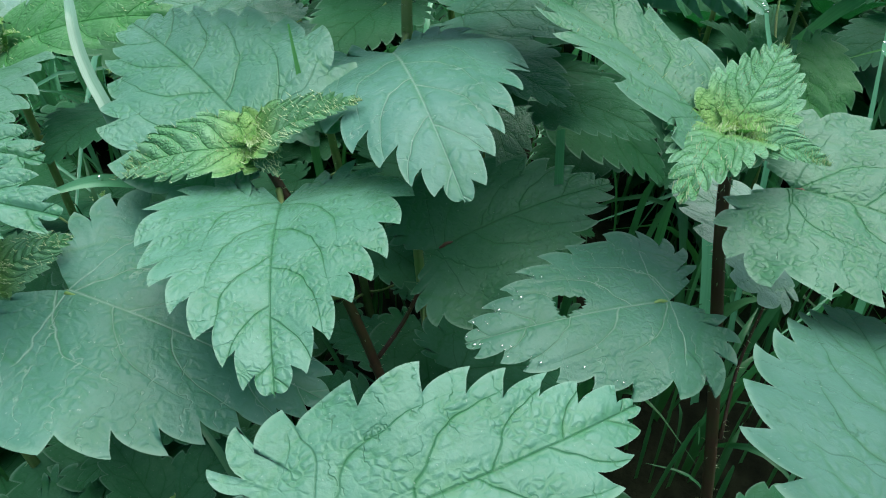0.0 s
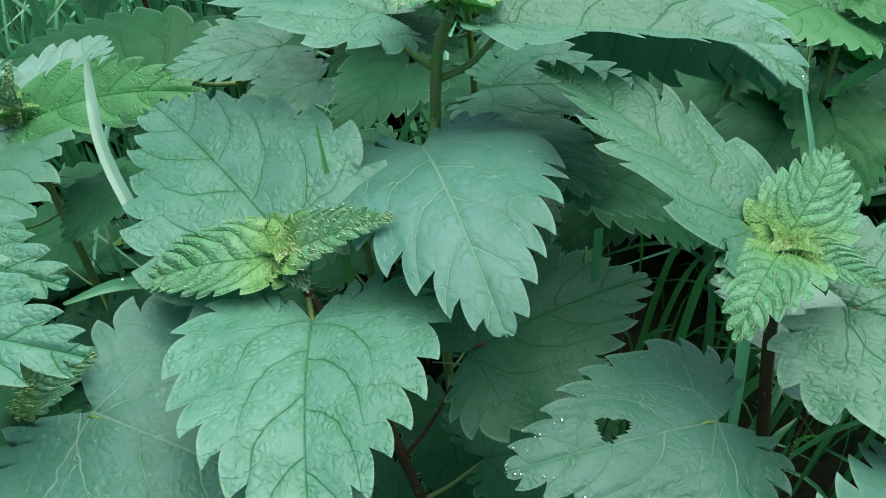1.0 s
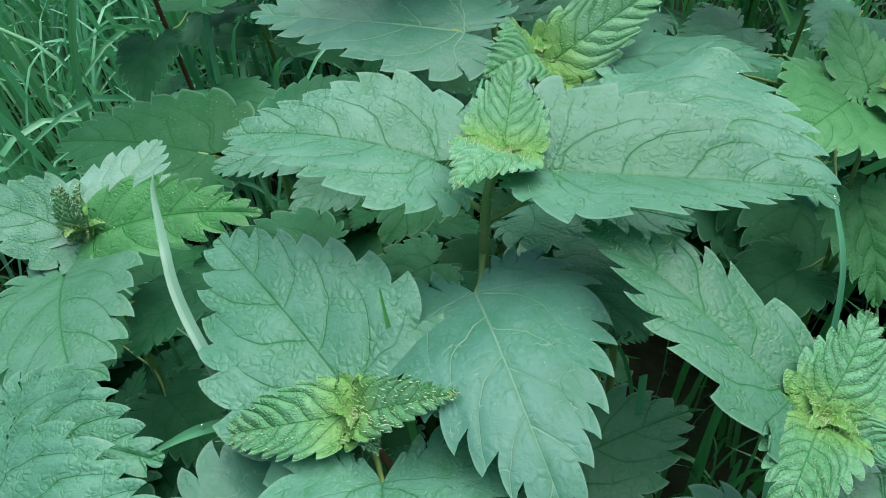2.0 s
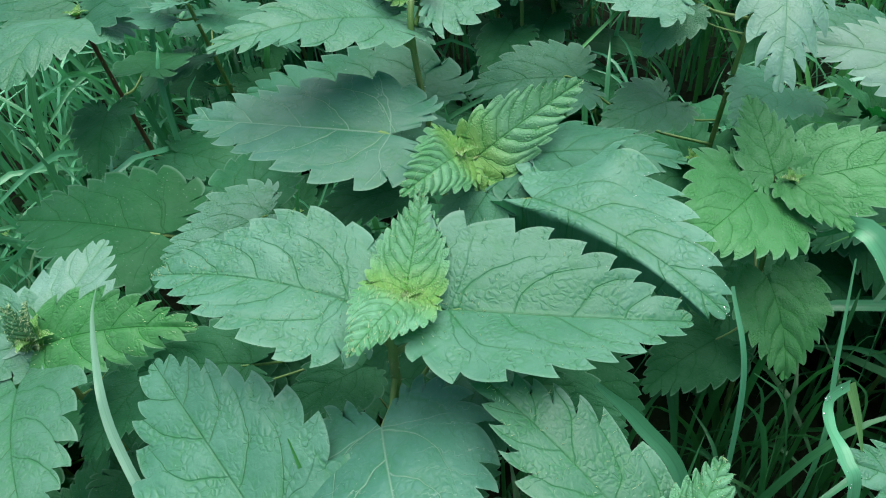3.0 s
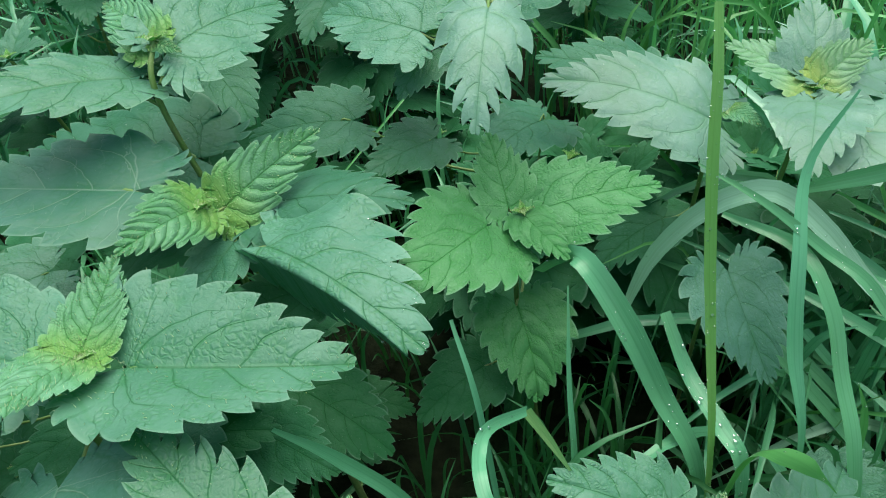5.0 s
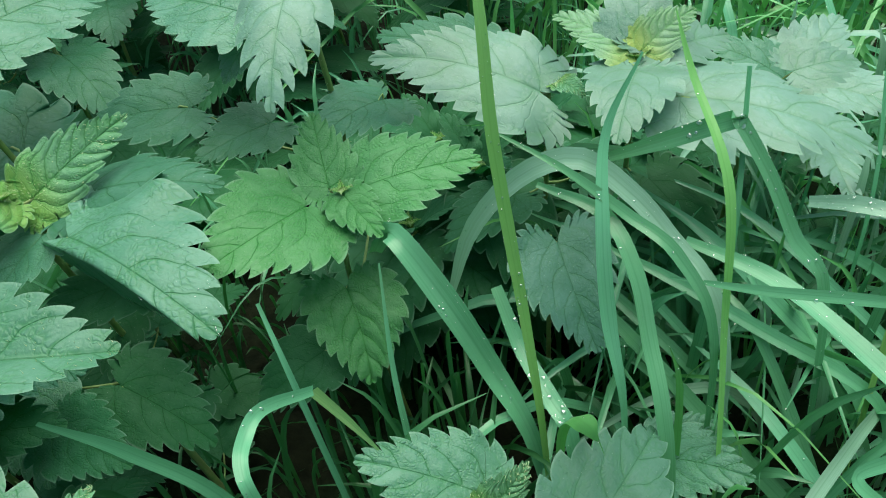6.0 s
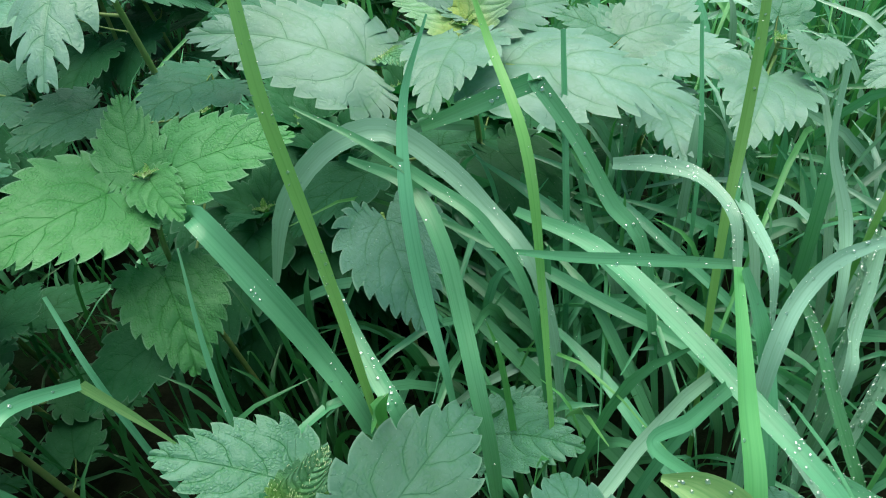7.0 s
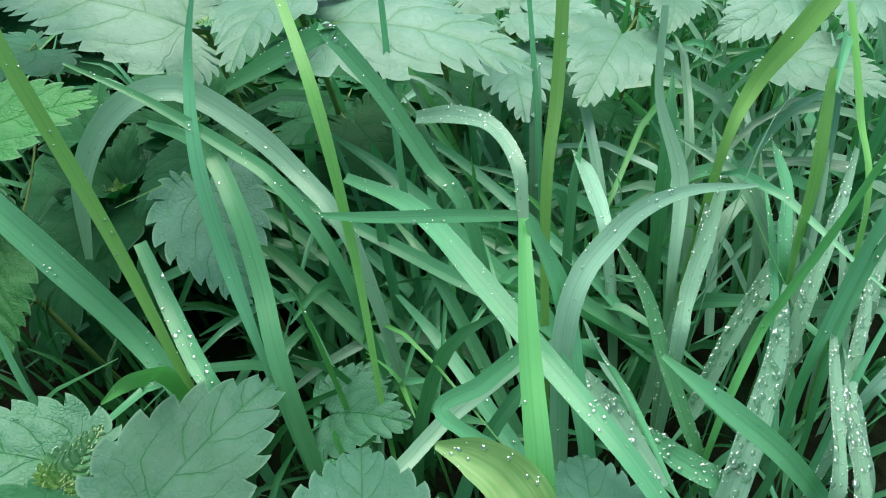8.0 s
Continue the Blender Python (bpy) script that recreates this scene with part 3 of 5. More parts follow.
add_leaf(p, (-0.015, 0.222, 0.262), (0.006, 0.138, 0.259), (-0.1, -0.12, 0.98), 0.43, M_OLD, (-0.011, 0.247, 0.258), teeth=17, arch=0.11, cup=0.22, fold=0.05, fine=7, columns=14, tooth=0.072)
add_leaf(p, (0.018, 0.256, 0.245), (0.046, 0.214, 0.243), (0.1, -0.3, 0.95), 0.42, M_LEAF, (-0.010, 0.25, 0.24), teeth=14)
add_leaf(p, (0.013, 0.29, 0.248), (0.077, 0.268, 0.25), (0, -0.3, 1), 0.36, M_LEAF, (-0.01, 0.251, 0.235), teeth=16)
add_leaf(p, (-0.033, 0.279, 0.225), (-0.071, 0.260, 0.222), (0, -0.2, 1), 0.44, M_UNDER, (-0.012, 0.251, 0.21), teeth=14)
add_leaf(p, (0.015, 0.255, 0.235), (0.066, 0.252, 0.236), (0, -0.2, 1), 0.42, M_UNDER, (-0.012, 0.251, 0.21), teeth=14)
lower_leaves(p, path, (0.06, 0.11), 0.055, 3)

# a nettle whose crinkled side leaf faces the eye
path = [(-0.225, 0.33, 0.0), (-0.21, 0.315, 0.12), (-0.198, 0.300, 0.236)]
p = nettle("nettle with small crinkled top leaves and knobby bud", path)
add_leaf(p, (-0.192, 0.299, 0.237), (-0.107, 0.290, 0.251), (-0.15, -0.45, 0.9), 0.26, M_LIME, (-0.198, 0.3, 0.23), hairy=60, teeth=16, arch=0.06, fold=0.12, quilt=0.0082, fine=7, columns=10)
add_leaf(p, (-0.195, 0.302, 0.237), (-0.177, 0.362, 0.249), (0.04, -0.35, 0.95), 0.4, M_PALE, (-0.198, 0.3, 0.23), teeth=14, fine=7, columns=10)
add_leaf(p, (-0.200, 0.276, 0.232), (-0.150, 0.190, 0.240), (-0.13, 0.0, 0.99), 0.33, M_FRESH, (-0.199, 0.30, 0.226), teeth=17, arch=0.05, fine=7, columns=12)
add_leaf(p, (-0.205, 0.302, 0.237), (-0.262, 0.318, 0.25), (0.1, -0.4, 0.9), 0.36, M_FRESH, (-0.2, 0.3, 0.23), teeth=14)
bud(p, (-0.198, 0.300, 0.240), 0.014)
add_leaf(p, (-0.198, 0.299, 0.240), (-0.199, 0.303, 0.264), (0.0, -0.95, 0.3), 0.3, M_YOUNG, None, teeth=12, hairy=160, quilt=0.0190, fold=0.35)
add_leaf(p, (-0.196, 0.300, 0.240), (-0.192, 0.306, 0.262), (-0.5, -0.8, 0.3), 0.28, M_YOUNG, None, teeth=12, hairy=160, quilt=0.0190, fold=0.35)
add_leaf(p, (-0.200, 0.300, 0.240), (-0.206, 0.305, 0.260), (0.5, -0.8, 0.3), 0.28, M_YOUNG, None, teeth=12, hairy=160, quilt=0.0190, fold=0.35)
lower_leaves(p, path, (0.06, 0.12, 0.18), 0.055, 4)

# a nettle close by with large front leaves
path = [(-0.20, 0.19, 0.0), (-0.19, 0.18, 0.14), (-0.178, 0.168, 0.252)]
p = nettle("nettle with large glossy leaves and crinkled bud", path)
add_leaf(p, (-0.156, 0.150, 0.261), (-0.092, 0.134, 0.262), (-0.05, -0.3, 0.96), 0.36, M_FRESH, (-0.178, 0.168, 0.248), teeth=15, arch=0.08, fine=8, columns=14, quilt=0.014, tooth=0.082)
add_leaf(p, (-0.166, 0.177, 0.256), (-0.107, 0.159, 0.262), (-0.1, -0.24, 0.96), 0.36, M_FRESH, (-0.178, 0.168, 0.248), teeth=15, arch=0.08, fine=8, columns=14, quilt=0.014, tooth=0.082)
add_leaf(p, (-0.128, 0.150, 0.232), (-0.108, 0.158, 0.237), (-0.1, -0.5, 0.9), 0.42, M_YOUNG, None, teeth=12, quilt=0.0213, hairy=120)
lower_leaves(p, path, (0.08, 0.14), 0.055, 5)

# a broad leaf in front, low over the path
path = [(-0.045, 0.035, 0.0), (-0.042, 0.04, 0.15), (-0.035, 0.05, 0.235)]
p = nettle("nettle with one broad glossy leaf stretched forward", path)
add_leaf(p, (-0.024, 0.060, 0.243), (0.039, 0.087, 0.243), (0.1, -0.2, 0.97), 0.38, M_FRESH, (-0.036, 0.048, 0.228), teeth=16, arch=0.06, fine=7, columns=12, quilt=0.0078, tooth=0.077)
path = [(0.13, 0.05, 0.0), (0.12, 0.05, 0.15), (0.10, 0.055, 0.225)]
p = nettle("nettle with a matt grey-green broad leaf", path)
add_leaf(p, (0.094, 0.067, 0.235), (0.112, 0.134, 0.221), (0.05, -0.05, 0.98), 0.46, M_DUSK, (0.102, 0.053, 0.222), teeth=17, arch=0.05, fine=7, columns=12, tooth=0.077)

# the nettle behind the tall one
path = [(0.035, 0.40, 0.0), (0.03, 0.385, 0.15), (0.024, 0.374, 0.277)]
p = nettle("nettle with toothed upright top leaf and drooping leaves", path)
add_leaf(p, (0.034, 0.380, 0.272), (0.092, 0.402, 0.299), (-0.1, -0.75, 0.65), 0.29, M_YOUNG, (0.026, 0.374, 0.272), hairy=160, teeth=15, arch=0.02, fold=0.12, quilt=0.009, fine=7, columns=10, tooth=0.068)
add_leaf(p, (0.022, 0.370, 0.280), (-0.006, 0.324, 0.293), (0.45, -0.45, 0.75), 0.33, M_YOUNG, (0.024, 0.374, 0.272), teeth=14, arch=0.1, fold=0.1, quilt=0.010, fine=7, columns=10, hairy=160)
add_leaf(p, (-0.013, 0.385, 0.287), (-0.125, 0.402, 0.297), (0.05, -0.22, 0.96), 0.33, M_OLD, (0.023, 0.376, 0.262), teeth=18, arch=0.04, fine=7, columns=12, tooth=0.058)
add_leaf(p, (0.058, 0.346, 0.267), (0.136, 0.273, 0.251), (0.02, -0.25, 0.96), 0.46, M_FRESH, (0.026, 0.376, 0.25), teeth=16, arch=0.1, cup=0.1, fold=0.02, curl=0.95, wet=40, wave=0.035, fine=7, columns=14, tooth=0.086)
add_leaf(p, (0.057, 0.383, 0.266), (0.139, 0.358, 0.272), (0, -0.1, 1), 0.36, M_LEAF, (0.026, 0.378, 0.25), teeth=17, arch=0.07, cup=0.3, fine=7, columns=10)
add_leaf(p, (0.036, 0.364, 0.258), (0.012, 0.325, 0.245), (-0.1, -0.36, 0.93), 0.42, M_LEAF, (0.026, 0.378, 0.24), teeth=16)
bud(p, (0.024, 0.373, 0.280), 0.010)
add_leaf(p, (0.002, 0.449, 0.262), (-0.118, 0.486, 0.262), (0, -0.25, 1), 0.36, M_LEAF, (0.028, 0.382, 0.22), teeth=17)
add_leaf(p, (0.067, 0.363, 0.215), (0.014, 0.348, 0.212), (0, -0.3, 1), 0.42, M_UNDER, (0.028, 0.385, 0.2), teeth=16)
lower_leaves(p, path, (0.06, 0.12), 0.055, 6)

# a tall one further back with a pale top
path = [(0.018, 0.46, 0.0), (0.012, 0.445, 0.17), (0.002, 0.430, 0.31), (0.006, 0.447, 0.345)]
p = nettle("tall pale-stemmed nettle with sharply toothed leaves", path, 0.0018)
add_leaf(p, (-0.012, 0.438, 0.327), (-0.094, 0.382, 0.344), (0.2, -0.16, 0.96), 0.27, M_FRESH, (0.002, 0.430, 0.312), teeth=18, arch=0.06, fold=0.08, fine=7, columns=12, tooth=0.058)
add_leaf(p, (0.012, 0.450, 0.336), (0.070, 0.520, 0.325), (0.35, -0.35, 0.85), 0.36, M_FRESH, (0.004, 0.436, 0.322), teeth=17, arch=0.06, fine=7, columns=10)
add_leaf(p, (0.002, 0.452, 0.34), (-0.03, 0.49, 0.352), (0, -0.6, 0.8), 0.32, M_YOUNG, None, teeth=14, hairy=160)
add_leaf(p, (0.006, 0.446, 0.342), (0.022, 0.438, 0.338), (0.1, -0.5, 0.85), 0.3, M_YOUNG, None, teeth=10, hairy=120, fine=5)
bud(p, (0.006, 0.447, 0.344), 0.010)
lower_leaves(p, path, (0.08, 0.15, 0.21), 0.065, 7)

path = [(-0.23, 0.57, 0.0), (-0.235, 0.56, 0.15), (-0.238, 0.545, 0.30)]
p = nettle("dark-stemmed nettle with a broad overhanging leaf", path, 0.002, True)
add_leaf(p, (-0.235, 0.534, 0.303), (-0.25, 0.452, 0.297), (0.04, -0.2, 0.98), 0.52, M_FRESH, (-0.238, 0.547, 0.295), teeth=17, arch=0.12, cup=0.3, fine=6, columns=10)
add_leaf(p, (-0.228, 0.545, 0.303), (-0.145, 0.535, 0.315), (0.0, -0.3, 0.95), 0.4, M_LEAF, (-0.238, 0.547, 0.295), teeth=17, arch=0.1)
add_leaf(p, (-0.245, 0.56, 0.305), (-0.33, 0.585, 0.31), (0.0, -0.3, 0.95), 0.4, M_LEAF, (-0.238, 0.547, 0.295), teeth=17, arch=0.1)
bud(p, (-0.238, 0.545, 0.302), 0.010)
lower_leaves(p, path, (0.1, 0.17, 0.23), 0.065, 8)

# low leaves between them
path = [(-0.14, 0.44, 0.0), (-0.14, 0.435, 0.1), (-0.135, 0.42, 0.2)]
p = nettle("half-shaded nettle with grey-green flat leaves", path)
add_leaf(p, (-0.175, 0.411, 0.208), (-0.285, 0.440, 0.206), (0, -0.3, 1), 0.4, M_UNDER, (-0.137, 0.425, 0.19), teeth=17)
add_leaf(p, (-0.100, 0.405, 0.222), (-0.160, 0.372, 0.220), (0, -0.3, 1), 0.42, M_FRESH, (-0.137, 0.425, 0.19), teeth=16)
add_leaf(p, (-0.075, 0.375, 0.215), (-0.112, 0.340, 0.208), (0, -0.3, 1), 0.46, M_FRESH, (-0.137, 0.43, 0.16), teeth=16)
add_leaf(p, (-0.13, 0.44, 0.205), (-0.09, 0.5, 0.21), (0, -0.3, 1), 0.42, M_UNDER, (-0.137, 0.425, 0.19), teeth=16)
lower_leaves(p, path, (0.06, 0.12), 0.06, 9)
path = [(-0.05, 0.33, 0.0), (-0.055, 0.325, 0.12), (-0.06, 0.315, 0.215)]
p = nettle("low nettle with dull grey-green leaves", path)
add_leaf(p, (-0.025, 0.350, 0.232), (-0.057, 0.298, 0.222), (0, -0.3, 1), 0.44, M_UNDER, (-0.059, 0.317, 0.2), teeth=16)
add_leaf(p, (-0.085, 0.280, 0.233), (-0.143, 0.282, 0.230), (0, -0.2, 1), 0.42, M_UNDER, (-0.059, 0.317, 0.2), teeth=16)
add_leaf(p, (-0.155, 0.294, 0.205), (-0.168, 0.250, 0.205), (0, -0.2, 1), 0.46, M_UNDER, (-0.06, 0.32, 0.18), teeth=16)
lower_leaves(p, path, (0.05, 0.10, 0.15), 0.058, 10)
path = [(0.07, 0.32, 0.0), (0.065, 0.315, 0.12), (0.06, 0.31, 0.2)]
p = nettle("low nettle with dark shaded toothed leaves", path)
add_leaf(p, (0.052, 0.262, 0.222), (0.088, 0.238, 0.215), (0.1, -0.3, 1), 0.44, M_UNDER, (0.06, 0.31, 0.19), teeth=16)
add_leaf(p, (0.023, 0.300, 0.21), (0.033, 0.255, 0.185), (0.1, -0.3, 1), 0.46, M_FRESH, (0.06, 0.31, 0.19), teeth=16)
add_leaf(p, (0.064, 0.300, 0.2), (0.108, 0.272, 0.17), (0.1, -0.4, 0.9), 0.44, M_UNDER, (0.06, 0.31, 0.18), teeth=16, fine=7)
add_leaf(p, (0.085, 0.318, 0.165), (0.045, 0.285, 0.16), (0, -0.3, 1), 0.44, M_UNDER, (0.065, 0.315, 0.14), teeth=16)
lower_leaves(p, path, (0.05,), 0.05, 11)

# the bright green one at the edge of the grass
path = [(0.205, 0.36, 0.0), (0.197, 0.352, 0.12), (0.190, 0.350, 0.2), (0.196, 0.361, 0.25)]
p = nettle("bright green young nettle at the edge of the grass", path, 0.0016)
add_leaf(p, (0.176, 0.355, 0.251), (0.126, 0.309, 0.258), (0.2, -0.3, 0.93), 0.54, M_LIME, (0.193, 0.357, 0.238), teeth=16, arch=0.06, fine=7, columns=12)
add_leaf(p, (0.190, 0.366, 0.253), (0.186, 0.411, 0.275), (0.1, -0.55, 0.85), 0.38, M_LIME, (0.195, 0.36, 0.245), teeth=16, arch=0.04, quilt=0.0084, fine=7, columns=10)
add_leaf(p, (0.206, 0.362, 0.251), (0.276, 0.363, 0.256), (-0.05, -0.35, 0.93), 0.42, M_LIME, (0.196, 0.36, 0.243), teeth=17, arch=0.06, fine=7, columns=12)
add_leaf(p, (0.198, 0.357, 0.252), (0.215, 0.324, 0.246), (0.0, -0.35, 0.93), 0.36, M_LIME, (0.196, 0.361, 0.248), teeth=13, quilt=0.0084, fine=7, columns=10)
bud(p, (0.197, 0.360, 0.254), 0.007)
add_leaf(p, (0.188, 0.336, 0.203), (0.192, 0.297, 0.162), (0.12, -0.55, 0.8), 0.5, M_LIME, (0.191, 0.350, 0.195), teeth=16, arch=0.07, quilt=0.020, fine=7, columns=12)
add_leaf(p, (0.229, 0.454, 0.25), (0.184, 0.414, 0.252), (0, -0.3, 1), 0.45, M_LEAF, (0.192, 0.352, 0.18), teeth=16)
add_leaf(p, (0.165, 0.33, 0.16), (0.12, 0.31, 0.14), (0, -0.3, 1), 0.44, M_UNDER, (0.193, 0.35, 0.15), teeth=16)

path = [(0.195, 0.49, 0.0), (0.198, 0.475, 0.17), (0.195, 0.44, 0.345)]
p = nettle("nettle with a limp grey-green leaf hanging down", path, 0.002)
add_leaf(p, (0.192, 0.419, 0.346), (0.174, 0.356, 0.310), (0.0, -0.55, 0.85), 0.30, M_PALE, (0.195, 0.44, 0.342), teeth=12, arch=0.1, cup=0.35, fine=8, columns=12, tooth=0.105)
add_leaf(p, (0.155, 0.465, 0.318), (0.095, 0.505, 0.320), (-0.1, -0.35, 0.95), 0.42, M_FRESH, (0.196, 0.452, 0.3), teeth=16)
add_leaf(p, (0.160, 0.462, 0.305), (0.136, 0.446, 0.284), (-0.3, -0.5, 0.8), 0.5, M_FRESH, (0.196, 0.452, 0.29), teeth=14)
add_leaf(p, (0.205, 0.44, 0.345), (0.262, 0.45, 0.35), (0, -0.3, 1), 0.42, M_LEAF, (0.195, 0.44, 0.34), teeth=16)
add_leaf(p, (0.175, 0.47, 0.315), (0.17, 0.51, 0.33), (0, -0.4, 1), 0.35, M_YOUNG, None, teeth=13, hairy=120)
add_leaf(p, (0.155, 0.450, 0.25), (0.108, 0.424, 0.248), (0, -0.3, 1), 0.45, M_LEAF, (0.197, 0.468, 0.22), teeth=16)
add_leaf(p, (0.102, 0.478, 0.256), (0.029, 0.478, 0.252), (0, -0.3, 1), 0.42, M_LEAF, (0.197, 0.468, 0.2), teeth=16)
lower_leaves(p, path, (0.08,), 0.06, 12)

path = [(0.335, 0.46, 0.0), (0.333, 0.44, 0.15), (0.33, 0.42, 0.255)]
p = nettle("nettle with pale folded leaf among grass", path, 0.0018)
add_leaf(p, (0.322, 0.411, 0.261), (0.224, 0.446, 0.284), (-0.05, -0.38, 0.92), 0.33, M_PALE, (0.33, 0.42, 0.253), teeth=22, arch=0.07, cup=0.15, fine=6, columns=12, tooth=0.05)
add_leaf(p, (0.30, 0.47, 0.262), (0.232, 0.50, 0.272), (0, -0.3, 1), 0.36, M_LEAF, (0.332, 0.43, 0.24), teeth=16)
add_leaf(p, (0.335, 0.418, 0.262), (0.345, 0.395, 0.262), (0, -0.4, 1), 0.36, M_YOUNG, None, teeth=12, hairy=80)
bud(p, (0.332, 0.419, 0.26), 0.008)
lower_leaves(p, path, (0.07, 0.12, 0.17), 0.06, 13)
path = [(0.40, 0.46, 0.0), (0.393, 0.44, 0.15), (0.382, 0.412, 0.268)]
p = nettle("nettle with yellow top and pale leaves", path, 0.002)
add_leaf(p, (0.376, 0.397, 0.272), (0.344, 0.340, 0.265), (-0.1, -0.2, 0.97), 0.43, M_PALE, (0.383, 0.414, 0.262), teeth=16, arch=0.09, fine=7, columns=12)
add_leaf(p, (0.384, 0.418, 0.274), (0.398, 0.465, 0.305), (0, -0.7, 0.75), 0.44, M_PALE, None, teeth=16, fine=7, columns=10)
add_leaf(p, (0.390, 0.414, 0.272), (0.46, 0.448, 0.255), (0.2, -0.35, 0.92), 0.25, M_PALE, None, teeth=16)
add_leaf(p, (0.379, 0.416, 0.274), (0.340, 0.447, 0.290), (0.35, -0.6, 0.72), 0.34, M_YELLOW, None, teeth=14, hairy=60, quilt=0.010, fine=7, columns=10)
add_leaf(p, (0.386, 0.415, 0.274), (0.425, 0.432, 0.286), (-0.2, -0.7, 0.7), 0.34, M_YELLOW, None, teeth=14, hairy=60, quilt=0.010, fine=7, columns=10)
bud(p, (0.383, 0.413, 0.272), 0.010)
lower_leaves(p, path, (0.07, 0.12, 0.17), 0.06, 14)
add_leaf(p, (0.398, 0.384, 0.258), (0.494, 0.331, 0.233), (0.14, -0.25, 0.96), 0.34, M_PALE, (0.386, 0.42, 0.24), teeth=18, arch=0.06, cup=0.2, fine=7, columns=12, tooth=0.068)
path = [(0.53, 0.47, 0.0), (0.525, 0.455, 0.12), (0.515, 0.43, 0.2)]
p = nettle("pale-leaved nettle behind tall grass", path, 0.0018)
add_leaf(p, (0.505, 0.410, 0.200), (0.488, 0.331, 0.201), (0.1, -0.2, 0.97), 0.34, M_PALE, (0.515, 0.43, 0.195), teeth=17, fine=7)
add_leaf(p, (0.527, 0.434, 0.212), (0.570, 0.392, 0.204), (0, -0.25, 0.97), 0.42, M_PALE, (0.515, 0.43, 0.198), teeth=16, fine=7)
add_leaf(p, (0.52, 0.45, 0.215), (0.57, 0.49, 0.23), (0, -0.4, 0.95), 0.4, M_PALE, (0.515, 0.43, 0.198), teeth=16)
add_leaf(p, (0.505, 0.445, 0.215), (0.46, 0.475, 0.235), (0, -0.4, 0.95), 0.4, M_FRESH, (0.515, 0.43, 0.198), teeth=16)
bud(p, (0.515, 0.43, 0.202), 0.009)
lower_leaves(p, path, (0.06, 0.11, 0.15), 0.06, 15)

# the drooping leaf behind the grass blades
path = [(0.315, 0.37, 0.0), (0.313, 0.36, 0.12), (0.311, 0.35, 0.2)]
p = nettle("weak nettle hidden behind grass with one drooping leaf", path, 0.0015)
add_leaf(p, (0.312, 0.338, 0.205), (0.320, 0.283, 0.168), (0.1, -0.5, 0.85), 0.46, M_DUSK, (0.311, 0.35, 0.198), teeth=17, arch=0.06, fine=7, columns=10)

# pale nettles behind the grass
path = [(0.70, 0.42, 0.0), (0.69, 0.40, 0.12), (0.682, 0.378, 0.213)]
p = nettle("pale grey-green nettle standing in dewy grass", path, 0.0018)
add_leaf(p, (0.666, 0.366, 0.220), (0.613, 0.349, 0.210), (0, -0.35, 0.93), 0.42, M_PALE, (0.682, 0.378, 0.21), teeth=16, arch=0.08, fine=7, columns=10)
add_leaf(p, (0.712, 0.358, 0.220), (0.666, 0.311, 0.220), (0, -0.35, 0.93), 0.42, M_PALE, (0.684, 0.38, 0.205), teeth=16, arch=0.08, fine=7, columns=10)
add_leaf(p, (0.644, 0.325, 0.205), (0.670, 0.275, 0.200), (0, -0.35, 0.93), 0.42, M_PALE, (0.686, 0.385, 0.18), teeth=16, arch=0.08)
add_leaf(p, (0.70, 0.39, 0.222), (0.75, 0.41, 0.22), (0, -0.35, 0.93), 0.42, M_PALE, (0.684, 0.38, 0.205), teeth=16)
bud(p, (0.682, 0.378, 0.216), 0.008)
path = [(0.60, 0.45, 0.0), (0.596, 0.43, 0.12), (0.592, 0.408, 0.215)]
p = nettle("pale nettle half hidden behind long grass", path, 0.0018)
add_leaf(p, (0.605, 0.390, 0.222), (0.583, 0.355, 0.220), (0, -0.35, 0.93), 0.44, M_PALE, (0.592, 0.408, 0.212), teeth=16, arch=0.08)
add_leaf(p, (0.565, 0.375, 0.215), (0.515, 0.320, 0.210), (0, -0.35, 0.93), 0.42, M_PALE, (0.592, 0.408, 0.205), teeth=16, arch=0.08, fine=7, columns=10)
add_leaf(p, (0.60, 0.425, 0.225), (0.63, 0.46, 0.24), (0, -0.4, 0.9), 0.4, M_FRESH, (0.592, 0.41, 0.212), teeth=16)
bud(p, (0.592, 0.408, 0.218), 0.008)
path = [(0.47, 0.43, 0.0), (0.466, 0.42, 0.13), (0.46, 0.402, 0.243)]
p = nettle("pale nettle among thin grass stalks", path, 0.0018)
add_leaf(p, (0.440, 0.393, 0.250), (0.393, 0.385, 0.248), (0, -0.35, 0.93), 0.44, M_PALE, (0.46, 0.402, 0.24), teeth=16, arch=0.08)
add_leaf(p, (0.478, 0.40, 0.250), (0.525, 0.405, 0.245), (0, -0.35, 0.93), 0.44, M_PALE, (0.46, 0.402, 0.24), teeth=16, arch=0.08)
bud(p, (0.46, 0.402, 0.246), 0.008)

# low nettles in front of the grass
path = [(0.245, 0.19, 0.0), (0.25, 0.195, 0.1), (0.252, 0.203, 0.168)]
p = nettle("low nettle with broad grey-green leaf before the grass", path, 0.0017)
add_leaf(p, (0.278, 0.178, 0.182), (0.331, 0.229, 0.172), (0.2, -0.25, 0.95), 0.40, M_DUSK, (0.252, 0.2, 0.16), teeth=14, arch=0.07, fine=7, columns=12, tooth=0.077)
add_leaf(p, (0.241, 0.215, 0.168), (0.183, 0.233, 0.193), (0.3, -0.3, 0.9), 0.38, M_FRESH, (0.252, 0.203, 0.162), quilt=0.012, teeth=16, arch=0.06, fine=7, columns=12)
